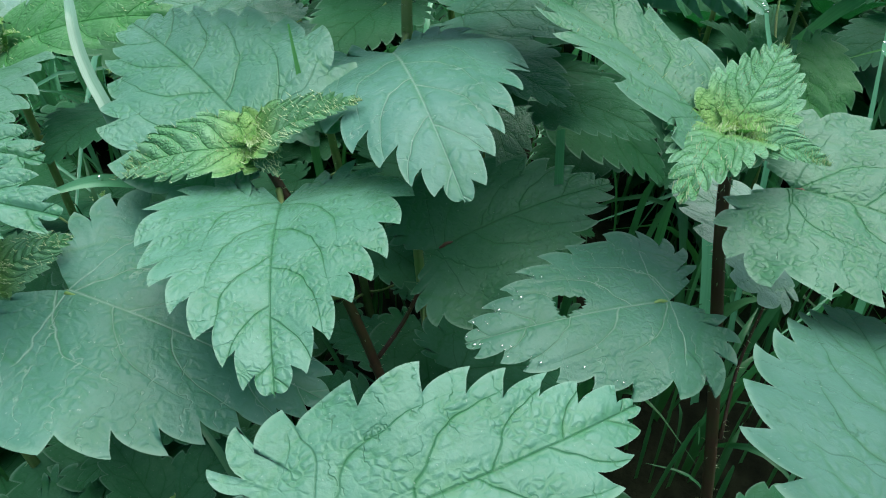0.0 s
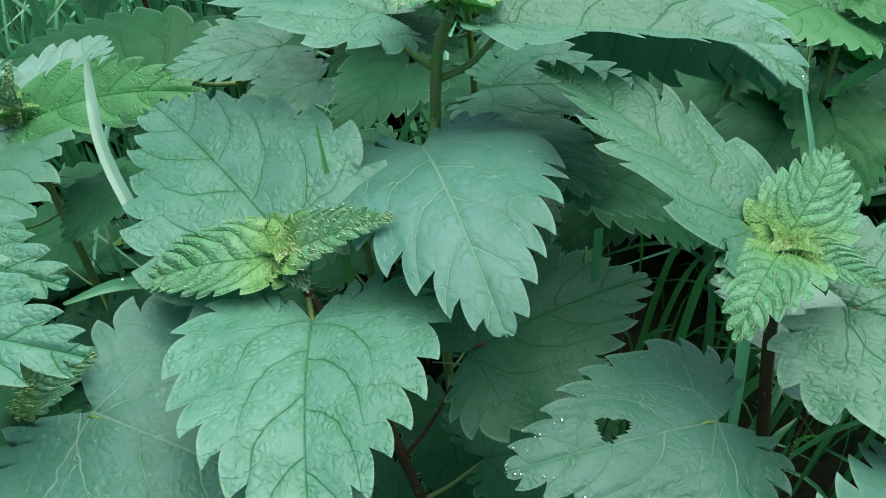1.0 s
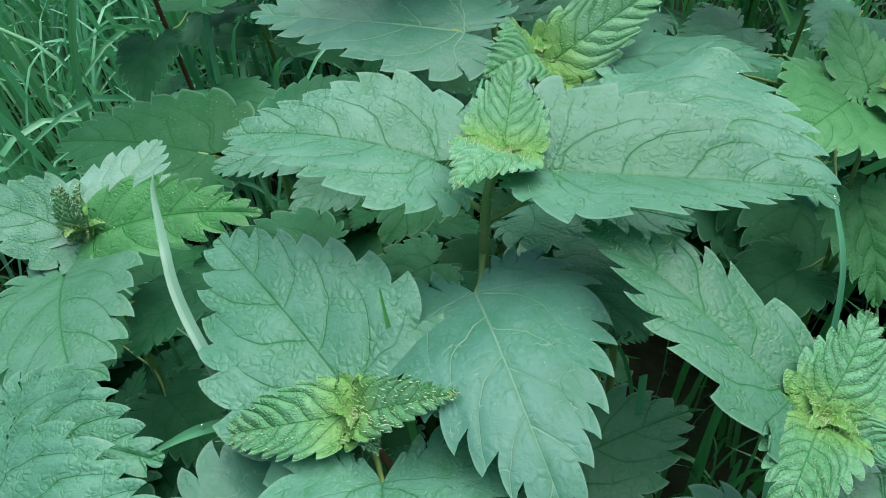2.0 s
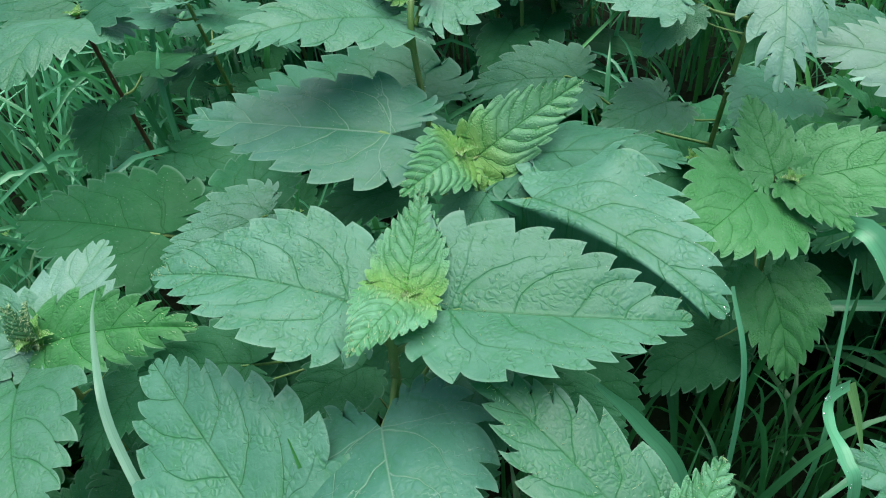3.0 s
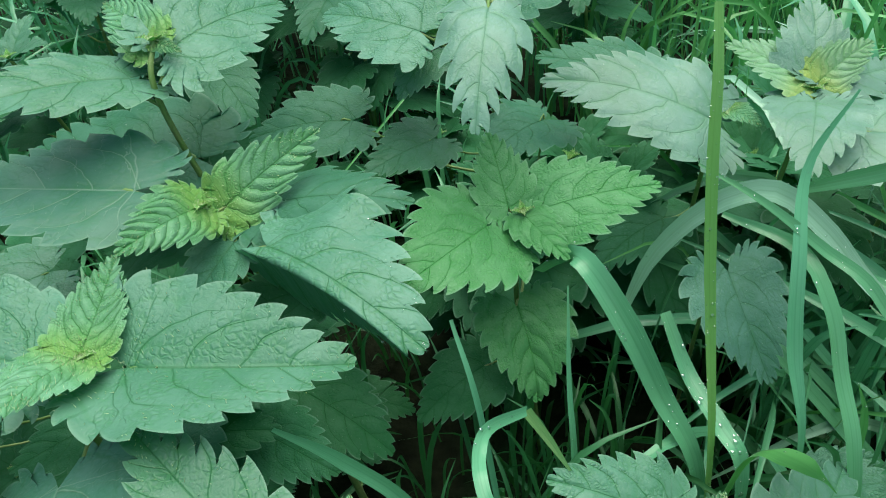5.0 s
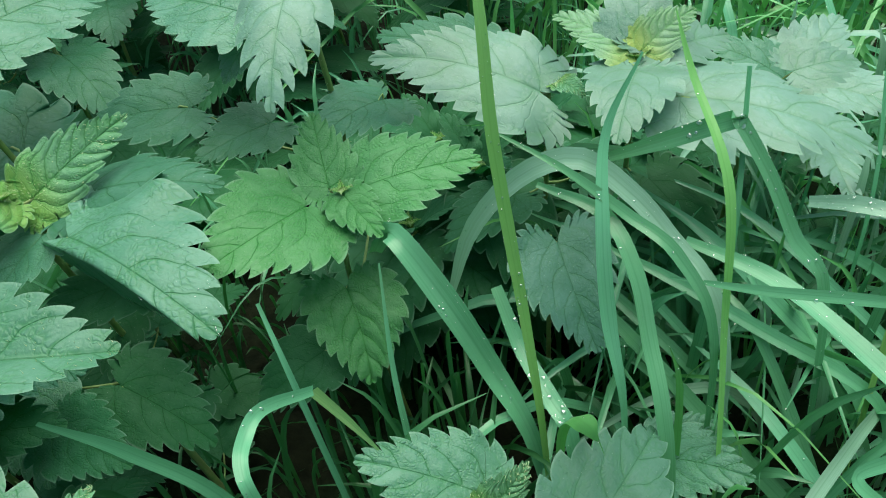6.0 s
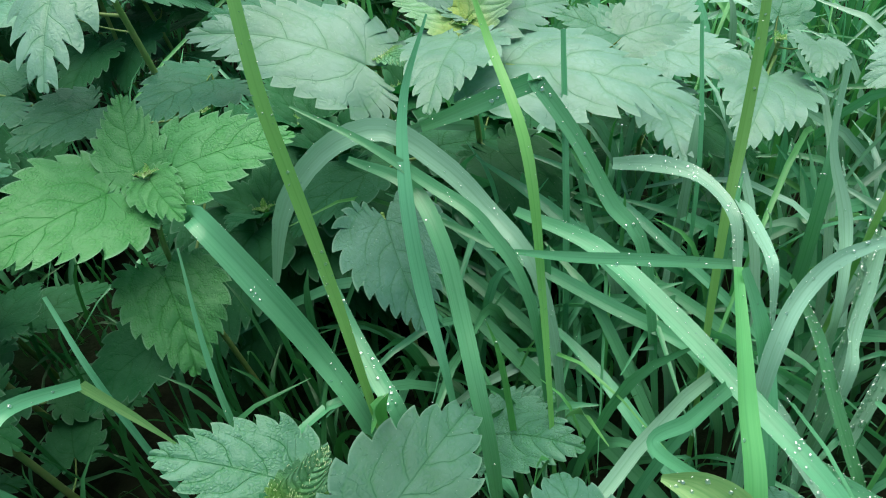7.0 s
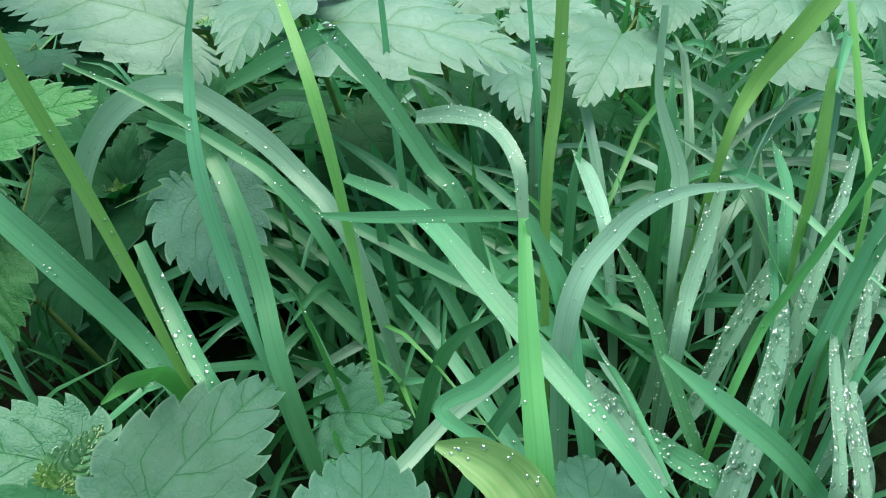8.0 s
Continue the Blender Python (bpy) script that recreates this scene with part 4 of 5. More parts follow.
add_leaf(p, (0.241, 0.204, 0.175), (0.263, 0.215, 0.192), (0.3, -0.6, 0.75), 0.4, M_YOUNG, None, teeth=13, hairy=160, quilt=0.0177, fine=7, columns=10)
add_leaf(p, (0.235, 0.19, 0.17), (0.19, 0.185, 0.18), (0, -0.3, 0.95), 0.4, M_UNDER, (0.252, 0.2, 0.16), teeth=16)
bud(p, (0.252, 0.203, 0.17), 0.009)
path = [(0.345, 0.265, 0.0), (0.345, 0.258, 0.06), (0.343, 0.25, 0.105)]
p = nettle("small crinkled nettle shoot at the foot of grass", path, 0.0013)
add_leaf(p, (0.344, 0.246, 0.109), (0.384, 0.213, 0.128), (-0.1, -0.25, 0.92), 0.42, M_FRESH, (0.343, 0.25, 0.103), teeth=16, quilt=0.0120, fine=7, columns=10)
add_leaf(p, (0.347, 0.252, 0.109), (0.383, 0.258, 0.118), (0, -0.35, 0.92), 0.42, M_FRESH, (0.343, 0.25, 0.103), teeth=16, quilt=0.0120)
path = [(0.37, 0.12, 0.0), (0.366, 0.125, 0.1), (0.362, 0.135, 0.16)]
p = nettle("low nettle with broad dull leaf", path, 0.0016)
add_leaf(p, (0.352, 0.138, 0.166), (0.360, 0.190, 0.160), (0.1, -0.1, 0.97), 0.62, M_DUSK, (0.36, 0.13, 0.156), teeth=14, arch=0.1, fine=7, columns=12, tooth=0.077)
path = [(0.45, 0.10, 0.0), (0.446, 0.105, 0.1), (0.442, 0.11, 0.155)]
p = nettle("low nettle with scalloped grey-green leaf", path, 0.0016)
add_leaf(p, (0.438, 0.118, 0.163), (0.449, 0.162, 0.150), (0.1, 0.0, 0.97), 0.55, M_DUSK, (0.442, 0.11, 0.15), teeth=14, arch=0.1, fine=7, columns=12, tooth=0.077)

# ---------------------------------------------------------------- nettles further off
rng = random.Random(11)


def far_nettle(kind_of, height, seed, upper=M_LEAF, top_leaf=M_FRESH):
    r = random.Random(seed)
    top = (r.uniform(-0.02, 0.02), r.uniform(-0.02, 0.02), height)
    path = [(0, 0, 0), (top[0] * 0.3, top[1] * 0.3, height * 0.5), top]
    plant = nettle(kind_of, path, 0.002, hairs=30)
    lower_leaves(plant, path, [height * f for f in (0.45, 0.62)], 0.07, seed)
    lower_leaves(plant, path, [height * f for f in (0.79, 0.93)], 0.075, seed, upper)
    for i in range(4):
        a = i * 1.571 + seed
        b = Vector(top) + Vector((math.cos(a) * 0.008, math.sin(a) * 0.008, 0))
        t = b + Vector((math.cos(a), math.sin(a), 0.35)) * 0.04
        add_leaf(plant, b, t, (0, 0, 1), 0.34, top_leaf, teeth=13, fine=4, columns=6, fold=0.2)
    bud(plant, top, 0.009, 4)
    return plant


kinds = [far_nettle(k, h, s) for k, h, s in (("nettle in the back rows with broad toothed leaves", 0.29, 21), ("nettle in the back rows with drooping leaves", 0.32, 22), ("slender nettle in the back rows", 0.26, 23))]
spots = []
while len(spots) < 34:
    x, y = rng.uniform(-0.75, 0.75), rng.uniform(0.5, 1.25)
    if y < 0.7 - 0.35 * max(0.0, -x) or not -0.16 - 0.25 * (y - 0.5) < x < 0.26 and rng.random() < 0.9:
        continue
    if all((x - a) ** 2 + (y - b) ** 2 > 0.075**2 for a, b in spots):
        spots.append((x, y))
for i, (x, y) in enumerate(spots):
    m = pose(x, y, 0, rng.uniform(-6, 6), rng.uniform(-6, 6), rng.uniform(0, 360))
    if i < 3:
        kinds[i].matrix_basis = m
    else:
        copy_thing(kinds[i % 3], m)
# unseen rows added on the near side and to the flanks, to block low light
for i in range(46):
    a = rng.uniform(0, 6.283)
    x, y = 0.2 + math.cos(a) * rng.uniform(0.75, 1.3), 0.1 + math.sin(a) * rng.uniform(0.6, 1.1)
    if y > 0.45 or (-0.3 < x < 0.75 and y > -0.3):
        continue
    copy_thing(kinds[i % 3], pose(x, y, 0, 0, 0, rng.uniform(0, 360)))
# more unseen nettles close on the near side, added against low light
unseen_spots = []
while len(unseen_spots) < 22:
    x, y = rng.uniform(-0.6, 0.95), rng.uniform(-0.42, -0.1)
    if all((x - a) ** 2 + (y - b) ** 2 > 0.1**2 for a, b in unseen_spots):
        unseen_spots.append((x, y))
        copy_thing(kinds[2], pose(x, y, -0.06, 0, 0, rng.uniform(0, 360)))
# low shoots in the gaps between the near ones, in the shade-darkened leaf colour
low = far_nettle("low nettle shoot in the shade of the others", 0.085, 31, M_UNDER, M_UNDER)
low.matrix_basis = pose(-0.12, 0.22, 0)
low_spots = [(-0.12, 0.22)]
while len(low_spots) < 24:
    x, y = rng.uniform(-0.5, 0.25), rng.uniform(0.05, 0.75)
    if x > -0.1 and y < 0.5 or x > 0.25:
        continue
    if all((x - a) ** 2 + (y - b) ** 2 > 0.045**2 for a, b in low_spots):
        low_spots.append((x, y))
        copy_thing(low, pose(x, y, 0, rng.uniform(-8, 8), rng.uniform(-8, 8), rng.uniform(0, 360)) @ Matrix.Diagonal((1.0, 1.0, rng.uniform(0.7, 1.2), 1.0)))

# more shade-coloured low shoots, set in to darken the gap behind
for x, y, k in ((0.250, 0.465, 1.7), (0.292, 0.505, 1.9), (0.335, 0.545, 2.0), (0.268, 0.565, 1.8), (0.385, 0.515, 1.8), (0.225, 0.545, 1.7), (0.44, 0.55, 1.9)):
    copy_thing(low, pose(x, y, 0, 0, 0, 700 * x + 400 * y) @ Matrix.Diagonal((1.0, 1.0, k, 1.0)))

# ---------------------------------------------------------------- grass


def ribbon(points, widths, count=22, roll=0.0, keel=0.22, twist=0.0):
    """A grass blade: a strip, keeled along its middle, tapering as the widths say."""
    line = spline(points, count)
    size = np.interp(np.linspace(0, 1, count), np.linspace(0, 1, len(widths)), widths)
    verts, uvs, faces = [], [], []
    for i in range(count):
        ahead = line[min(i + 1, count - 1)] - line[max(i - 1, 0)]
        ahead /= np.linalg.norm(ahead) + 1e-12
        side = np.cross(ahead, (0.15, -0.8, 0.58))
        side /= np.linalg.norm(side) + 1e-12
        up = np.cross(side, ahead)
        a = roll + twist * i / (count - 1)
        s, u = side * math.cos(a) + up * math.sin(a), up * math.cos(a) - side * math.sin(a)
        for k, f in enumerate((-1.0, -0.5, 0.0, 0.5, 1.0)):
            verts.append(tuple(line[i] + size[i] * 0.5 * (f * s + keel * abs(f) * u)))
            uvs.append((0.5 + 0.5 * f, i / (count - 1)))
    for i in range(count - 1):
        for k in range(4):
            faces.append((i * 5 + k, i * 5 + k + 1, (i + 1) * 5 + k + 1, (i + 1) * 5 + k))
    return verts, faces, uvs


BLADES = [0]


def blade(label, points, widths, material=None, dew=0, roll=0.0, twist=0.0, keel=0.22, big=0.0011):
    """A single large blade of grass, its place at its first point, with dew on it."""
    BLADES[0] += 1
    r = random.Random(BLADES[0])
    foot = Vector(points[0])
    v, f, uv = ribbon([tuple(Vector(p) - foot) for p in points], widths, 30, roll, keel, twist)
    ob = mesh_object("grass_blade", v, f, material or M_GRASS, uv)
    ob.matrix_basis = Matrix.Translation(foot)
    tagged(ob, label, "grass blade", "large grass blades")
    beads = []
    for i in range(1, 28):
        for k in (0, 4):
            a, b = np.array(v[i * 5 + k]), np.array(v[(i + 1) * 5 + k])
            for _ in range(int((min(dew, 60) / 13 if dew > 16 else dew / 30) * r.uniform(0.2, 1.8) + 0.3)):
                s = 0.0002 + 0.0004 * r.random() ** 3
                beads.append((tuple(a + (b - a) * r.random() + (np.array(v[i * 5 + 2]) - a) * r.random() ** 3 * 0.8 + np.array((0, -0.3, 0.5)) * s), s))
    if dew and beads:
        tagged(under(drops(beads), ob, Matrix.Identity(4), "fine beads of dew"), kind="stuff")
    for _ in range(int(dew * 0.85)):
        i, k = r.randrange(1, 28), r.choice((0, 0, 1, 2, 3, 4, 4))
        a, b = np.array(v[i * 5 + k]), np.array(v[(i + 1) * 5 + k])
        left, right = np.array(v[i * 5]), np.array(v[i * 5 + 4])
        face = Vector(np.cross(right - left, b - a)).normalized()
        if face.z < 0 or (abs(face.z) < 0.2 and face.y > 0):
            face = -face
        s = big * (0.32 + 0.68 * r.random() ** 2.0)
        q = Vector(a + (b - a) * r.random() + (np.array(v[i * 5 + 2]) - a) * r.uniform(0.1, 0.6)) + face * s * 0.1
        m = face.to_track_quat("Z", "Y").to_matrix().to_4x4()
        drop = new("dew_drop", DROP)
        under(drop, ob, Matrix.Translation(q) @ m @ Matrix.Diagonal((s, s * r.uniform(0.9, 1.25), s * 0.6, 1.0)))
    return ob


G, B, W, Y, L = M_GRASS, M_GRASS_BRIGHT, M_GRASS_WET, M_GRASS_YELLOW, M_GRASS_LIME
blade("long straight bright green grass blade", [(0.284, 0.245, 0.05), (0.281, 0.262, 0.15), (0.278, 0.282, 0.216), (0.275, 0.294, 0.262), (0.272, 0.304, 0.312), (0.273, 0.316, 0.350), (0.274, 0.328, 0.375)], (0.0027, 0.0044, 0.0060, 0.0066, 0.0062, 0.0052, 0.0040), L, 22)
blade("upright narrow bright grass blade", [(0.368, 0.21, 0.03), (0.371, 0.228, 0.118), (0.378, 0.263, 0.195), (0.380, 0.289, 0.267), (0.376, 0.332, 0.304), (0.372, 0.35, 0.33)], (0.0021, 0.0028, 0.0042, 0.0060, 0.0042, 0.0007), L, 14)
blade("twisted dark green grass blade with fine tip", [(0.322, 0.235, 0.08), (0.323, 0.250, 0.160), (0.321, 0.276, 0.205), (0.323, 0.298, 0.250), (0.332, 0.325, 0.285), (0.349, 0.330, 0.322)], (0.0023, 0.0037, 0.0083, 0.0071, 0.0045, 0.0011), G, 8, twist=0.6)
blade("pale arching grass blade", [(0.245, 0.325, 0.190), (0.262, 0.330, 0.235), (0.290, 0.331, 0.264), (0.320, 0.328, 0.270), (0.345, 0.316, 0.250), (0.362, 0.302, 0.228), (0.378, 0.275, 0.205), (0.384, 0.255, 0.14), (0.385, 0.25, 0.03)], (0.0036, 0.0098, 0.0112, 0.0115, 0.0112, 0.0098, 0.0078, 0.0058, 0.0036), W, 26)
blade("fresh green grass blade bending to the side", [(0.332, 0.200, 0.06), (0.334, 0.213, 0.140), (0.334, 0.232, 0.183), (0.335, 0.257, 0.205), (0.334, 0.279, 0.232), (0.326, 0.306, 0.250), (0.300, 0.336, 0.252)], (0.0048, 0.0080, 0.0088, 0.0088, 0.0088, 0.0080, 0.0032), G, 12)
blade("broad diagonal grass blade with dew along its edge", [(0.384, 0.325, 0.200), (0.412, 0.280, 0.205), (0.428, 0.223, 0.205), (0.442, 0.180, 0.195), (0.458, 0.140, 0.180), (0.475, 0.10, 0.150)], (0.0054, 0.0099, 0.0108, 0.0099, 0.0081, 0.0063), G, 46)
blade("stout upright grass shoot", [(0.416, 0.115, 0.04), (0.422, 0.138, 0.170), (0.432, 0.175, 0.213), (0.445, 0.214, 0.243)], (0.0126, 0.0117, 0.0090, 0.0045), B, 8, keel=0.35)
blade("grass leaf arching over with dew drops", [(0.445, 0.214, 0.242), (0.448, 0.228, 0.259), (0.445, 0.252, 0.262), (0.434, 0.270, 0.259), (0.421, 0.285, 0.252)], (0.0045, 0.0063, 0.0072, 0.0081, 0.0054), W, 30)
blade("narrow grass leaf lying level", [(0.444, 0.215, 0.244), (0.419, 0.237, 0.234), (0.389, 0.258, 0.226), (0.356, 0.285, 0.217)], (0.004, 0.006, 0.005, 0.001), G, 14)
blade("grass leaf falling from the shoot", [(0.446, 0.211, 0.245), (0.455, 0.200, 0.212), (0.453, 0.180, 0.180), (0.454, 0.166, 0.137), (0.455, 0.15, 0.05)], (0.004, 0.009, 0.009, 0.008, 0.005), G, 10)
blade("broad blunt-tipped grass blade", [(0.206, 0.370, 0.196), (0.214, 0.347, 0.226), (0.222, 0.322, 0.246), (0.242, 0.302, 0.211), (0.260, 0.288, 0.165), (0.275, 0.264, 0.132), (0.285, 0.25, 0.06)], (0.0085, 0.0105, 0.0125, 0.0145, 0.0135, 0.0100, 0.0060), G, 24, keel=0.3)
blade("short cut grass blade with large dew drops", [(0.272, 0.325, 0.192), (0.279, 0.297, 0.168), (0.288, 0.267, 0.157), (0.295, 0.250, 0.140), (0.30, 0.24, 0.05)], (0.0068, 0.0093, 0.0102, 0.0093, 0.0051), G, 34, big=0.0018)
blade("kinked grass blade with withered tip", [(0.165, 0.175, 0.02), (0.160, 0.180, 0.14), (0.155, 0.190, 0.240), (0.152, 0.199, 0.257), (0.1525, 0.2135, 0.2565), (0.1585, 0.2255, 0.2555), (0.176, 0.239, 0.243)], (0.0030, 0.0040, 0.0052, 0.0057, 0.0062, 0.0060, 0.0046), G, 12)
blade("thin withered grass tip hanging", [(0.176, 0.239, 0.243), (0.186, 0.237, 0.219), (0.196, 0.235, 0.192)], (0.005, 0.004, 0.001), Y, 0)
blade("sharply bent dark grass blade with a large dew drop", [(0.340, 0.339, 0.259), (0.366, 0.325, 0.274), (0.391, 0.315, 0.286), (0.394, 0.313, 0.285), (0.410, 0.303, 0.256), (0.424, 0.290, 0.222), (0.437, 0.272, 0.195), (0.445, 0.25, 0.08)], (0.0051, 0.0093, 0.0093, 0.0085, 0.0085, 0.0093, 0.0076, 0.0043), G, 26, big=0.0016)
blade("slim arching grass blade with white tip", [(0.280, 0.332, 0.291), (0.309, 0.316, 0.274), (0.336, 0.300, 0.252), (0.356, 0.280, 0.236), (0.372, 0.26, 0.19), (0.38, 0.25, 0.05)], (0.0012, 0.0040, 0.0064, 0.0072, 0.0056, 0.0032), G, 12)
blade("tall dark-edged grass blade", [(0.455, 0.22, 0.04), (0.472, 0.262, 0.195), (0.487, 0.285, 0.246), (0.496, 0.300, 0.290), (0.50, 0.31, 0.32)], (0.0034, 0.0058, 0.0070, 0.0064, 0.0050), L, 12)
blade("broad yellow-green grass blade slanting across", [(0.545, 0.25, 0.10), (0.567, 0.266, 0.200), (0.592, 0.285, 0.222), (0.612, 0.290, 0.240), (0.637, 0.299, 0.255)], (0.004, 0.006, 0.010, 0.012, 0.012), L, 6)
blade("upright grass stalk among dewy leaves", [(0.602, 0.19, 0.03), (0.608, 0.210, 0.185), (0.623, 0.247, 0.220), (0.637, 0.287, 0.255)], (0.003, 0.004, 0.005, 0.005), L, 8)
blade("grass shoot with swollen sheath", [(0.52, 0.21, 0.03), (0.525, 0.229, 0.160), (0.543, 0.262, 0.194), (0.538, 0.282, 0.233), (0.544, 0.296, 0.271)], (0.005, 0.006, 0.010, 0.005, 0.004), W, 8)
blade("thin dark upright grass stalk", [(0.405, 0.30, 0.05), (0.413, 0.325, 0.19), (0.425, 0.365, 0.282)], (0.004, 0.0045, 0.003), G, 2, keel=0.8)
blade("thin upright grass stalk", [(0.485, 0.30, 0.05), (0.490, 0.320, 0.20), (0.499, 0.355, 0.275)], (0.003, 0.0035, 0.0025), G, 2, keel=0.8)
blade("arched pale grass blade", [(0.440, 0.165, 0.09), (0.452, 0.189, 0.205), (0.483, 0.212, 0.224), (0.512, 0.216, 0.232), (0.548, 0.214, 0.226)], (0.0072, 0.0108, 0.0099, 0.0054, 0.0014), W, 20)
blade("narrow dewy grass blade bending down", [(0.496, 0.236, 0.195), (0.505, 0.218, 0.170), (0.506, 0.198, 0.148), (0.509, 0.180, 0.125), (0.513, 0.160, 0.095), (0.515, 0.15, 0.04)], (0.003, 0.007, 0.008, 0.008, 0.007, 0.005), G, 44)
blade("wet pale grass blade covered in droplets", [(0.586, 0.286, 0.185), (0.565, 0.262, 0.172), (0.536, 0.228, 0.160), (0.512, 0.204, 0.130), (0.505, 0.19, 0.04)], (0.007, 0.011, 0.011, 0.009, 0.006), W, 90, big=0.0024)
blade("wet broad grass blade with big clear drops", [(0.610, 0.250, 0.155), (0.581, 0.229, 0.140), (0.551, 0.209, 0.130), (0.522, 0.19, 0.10)], (0.006, 0.012, 0.012, 0.010), W, 91, big=0.0026)
blade("drop-covered grass blade near the ground", [(0.570, 0.205, 0.165), (0.556, 0.184, 0.145), (0.530, 0.158, 0.125), (0.508, 0.137, 0.10)], (0.003, 0.013, 0.018, 0.017), W, 110, big=0.0026)
blade("smooth green grass blade running low", [(0.477, 0.158, 0.212), (0.495, 0.140, 0.195), (0.516, 0.125, 0.170), (0.545, 0.11, 0.12)], (0.002, 0.009, 0.009, 0.008), G, 6)
blade("pale striped grass blade arching over", [(-0.163, 0.318, 0.258), (-0.148, 0.284, 0.270), (-0.131, 0.247, 0.273), (-0.126, 0.233, 0.265), (-0.120, 0.222, 0.257), (-0.111, 0.209, 0.248), (-0.107, 0.204, 0.225), (-0.108, 0.206, 0.15), (-0.11, 0.21, 0.03)], (0.001, 0.0025, 0.0038, 0.0042, 0.0045, 0.0045, 0.004, 0.004, 0.003), W, 2)
blade("small curved grass leaf with a dew drop", [(-0.126, 0.178, 0.238), (-0.113, 0.187, 0.237), (-0.100, 0.196, 0.230)], (0.001, 0.004, 0.0045), G, 2)
blade("thin pointed grass tip", [(-0.040, 0.20, 0.18), (-0.043, 0.203, 0.24), (-0.046, 0.210, 0.278)], (0.003, 0.003, 0.0006), B, 0)
blade("dark upright grass blade", [(0.043, 0.20, 0.02), (0.043, 0.195, 0.16), (0.040, 0.196, 0.245)], (0.004, 0.0045, 0.003), G, 0)
blade("dark slanting grass blade in shade", [(0.07, 0.235, 0.262), (0.092, 0.238, 0.225), (0.118, 0.236, 0.17), (0.135, 0.23, 0.05)], (0.002, 0.007, 0.008, 0.005), G, 0)
blade("thin dark grass stalk", [(0.149, 0.300, 0.240), (0.157, 0.278, 0.190), (0.163, 0.265, 0.06)], (0.002, 0.0035, 0.004), G, 0)
blade("thin curved grass stalk", [(0.211, 0.31, 0.242), (0.207, 0.286, 0.19), (0.207, 0.269, 0.139), (0.207, 0.26, 0.03)], (0.001, 0.003, 0.004, 0.004), G, 4)
blade("yellowing curled grass blade with drops", [(0.390, 0.158, 0.199), (0.402, 0.152, 0.195), (0.412, 0.143, 0.186), (0.418, 0.130, 0.165), (0.425, 0.12, 0.08)], (0.003, 0.015, 0.021, 0.021, 0.015), Y, 14, keel=0.5, big=0.0018)
blade("folded blue-green grass blade", [(0.434, 0.187, 0.200), (0.414, 0.180, 0.195), (0.396, 0.175, 0.190), (0.43, 0.15, 0.165)], (0.007, 0.008, 0.006, 0.004), G, 4)


def meadow(name, label, count, area, reach, widths, material, seed, keep=None, dew=0, bend=0.45):
    """Many thin blades as one object."""
    r = random.Random(seed)
    verts, faces, uvs, wet = [], [], [], []
    x0, x1, y0, y1 = area
    made = 0
    while made < count:
        x, y = r.uniform(x0, x1), r.uniform(y0, y1)
        if keep is not None and not keep(x, y, r):
            continue
        made += 1
        h, lean, a = r.uniform(*reach), abs(r.gauss(0, bend)), r.uniform(0, 6.28)
        out = np.array((math.cos(a), math.sin(a), 0)) * h * lean
        p0 = np.array((x, y, 0.0))
        p1 = p0 + out * 0.2 + np.array((0, 0, h * 0.5))
        p2 = p0 + out * 0.6 + np.array((0, 0, h * (0.9 - 0.15 * lean)))
        p3 = p0 + out * 1.15 + np.array((0, 0, h * (1.0 - min(0.75, 0.55 * lean * lean))))
        w = r.uniform(*widths)
        v, f, uv = ribbon([p0, p1, p2, p3], (w * 0.7, w, w * 0.9, w * 0.1), 10, r.uniform(-0.9, 0.9), 0.25, r.uniform(-0.6, 0.6))
        i = len(verts)
        verts += v
        uvs += uv
        faces += [tuple(i + k for k in q) for q in f]
        for _ in range(dew if r.random() < 0.6 else 0):
            q = v[r.randrange(15, 50)]
            s = 0.001 * (0.25 + 0.75 * r.random() ** 4)
            wet.append(((q[0], q[1] - 0.3 * s, q[2] + 0.5 * s), s))
    ob = tagged(mesh_object(name, verts, faces, material, uvs), label, "grass", kind="stuff")
    if wet:
        tagged(under(drops(wet), ob, Matrix.Identity(4), "clear dew drops"), kind="stuff")
    return ob


blade("wet pale grass blade lying low with drops", [(0.655, 0.270, 0.175), (0.620, 0.236, 0.165), (0.585, 0.205, 0.150), (0.560, 0.18, 0.11)], (0.004, 0.010, 0.011, 0.009), W, 60, big=0.0018)
blade("dark green grass blade standing on edge", [(0.546, 0.135, 0.03), (0.546, 0.136, 0.100), (0.553, 0.141, 0.130), (0.566, 0.151, 0.160), (0.588, 0.165, 0.180)], (0.004, 0.005, 0.006, 0.005, 0.003), G, 8)
blade("dewy grass blade arching down", [(0.62, 0.30, 0.165), (0.614, 0.287, 0.180), (0.604, 0.268, 0.184), (0.594, 0.246, 0.182), (0.580, 0.226, 0.178), (0.576, 0.214, 0.155), (0.578, 0.205, 0.05)], (0.004, 0.007, 0.010, 0.010, 0.009, 0.006, 0.004), G, 36)
blade("blue-green grass blade hanging over", [(0.512, 0.325, 0.180), (0.508, 0.300, 0.188), (0.503, 0.270, 0.187), (0.500, 0.253, 0.182), (0.499, 0.24, 0.15)], (0.005, 0.011, 0.011, 0.007, 0.003), W, 18)
blade("thin wet grass blade", [(0.474, 0.218, 0.165), (0.480, 0.208, 0.143), (0.491, 0.192, 0.116), (0.495, 0.18, 0.06)], (0.001, 0.005, 0.006, 0.004), W, 30)
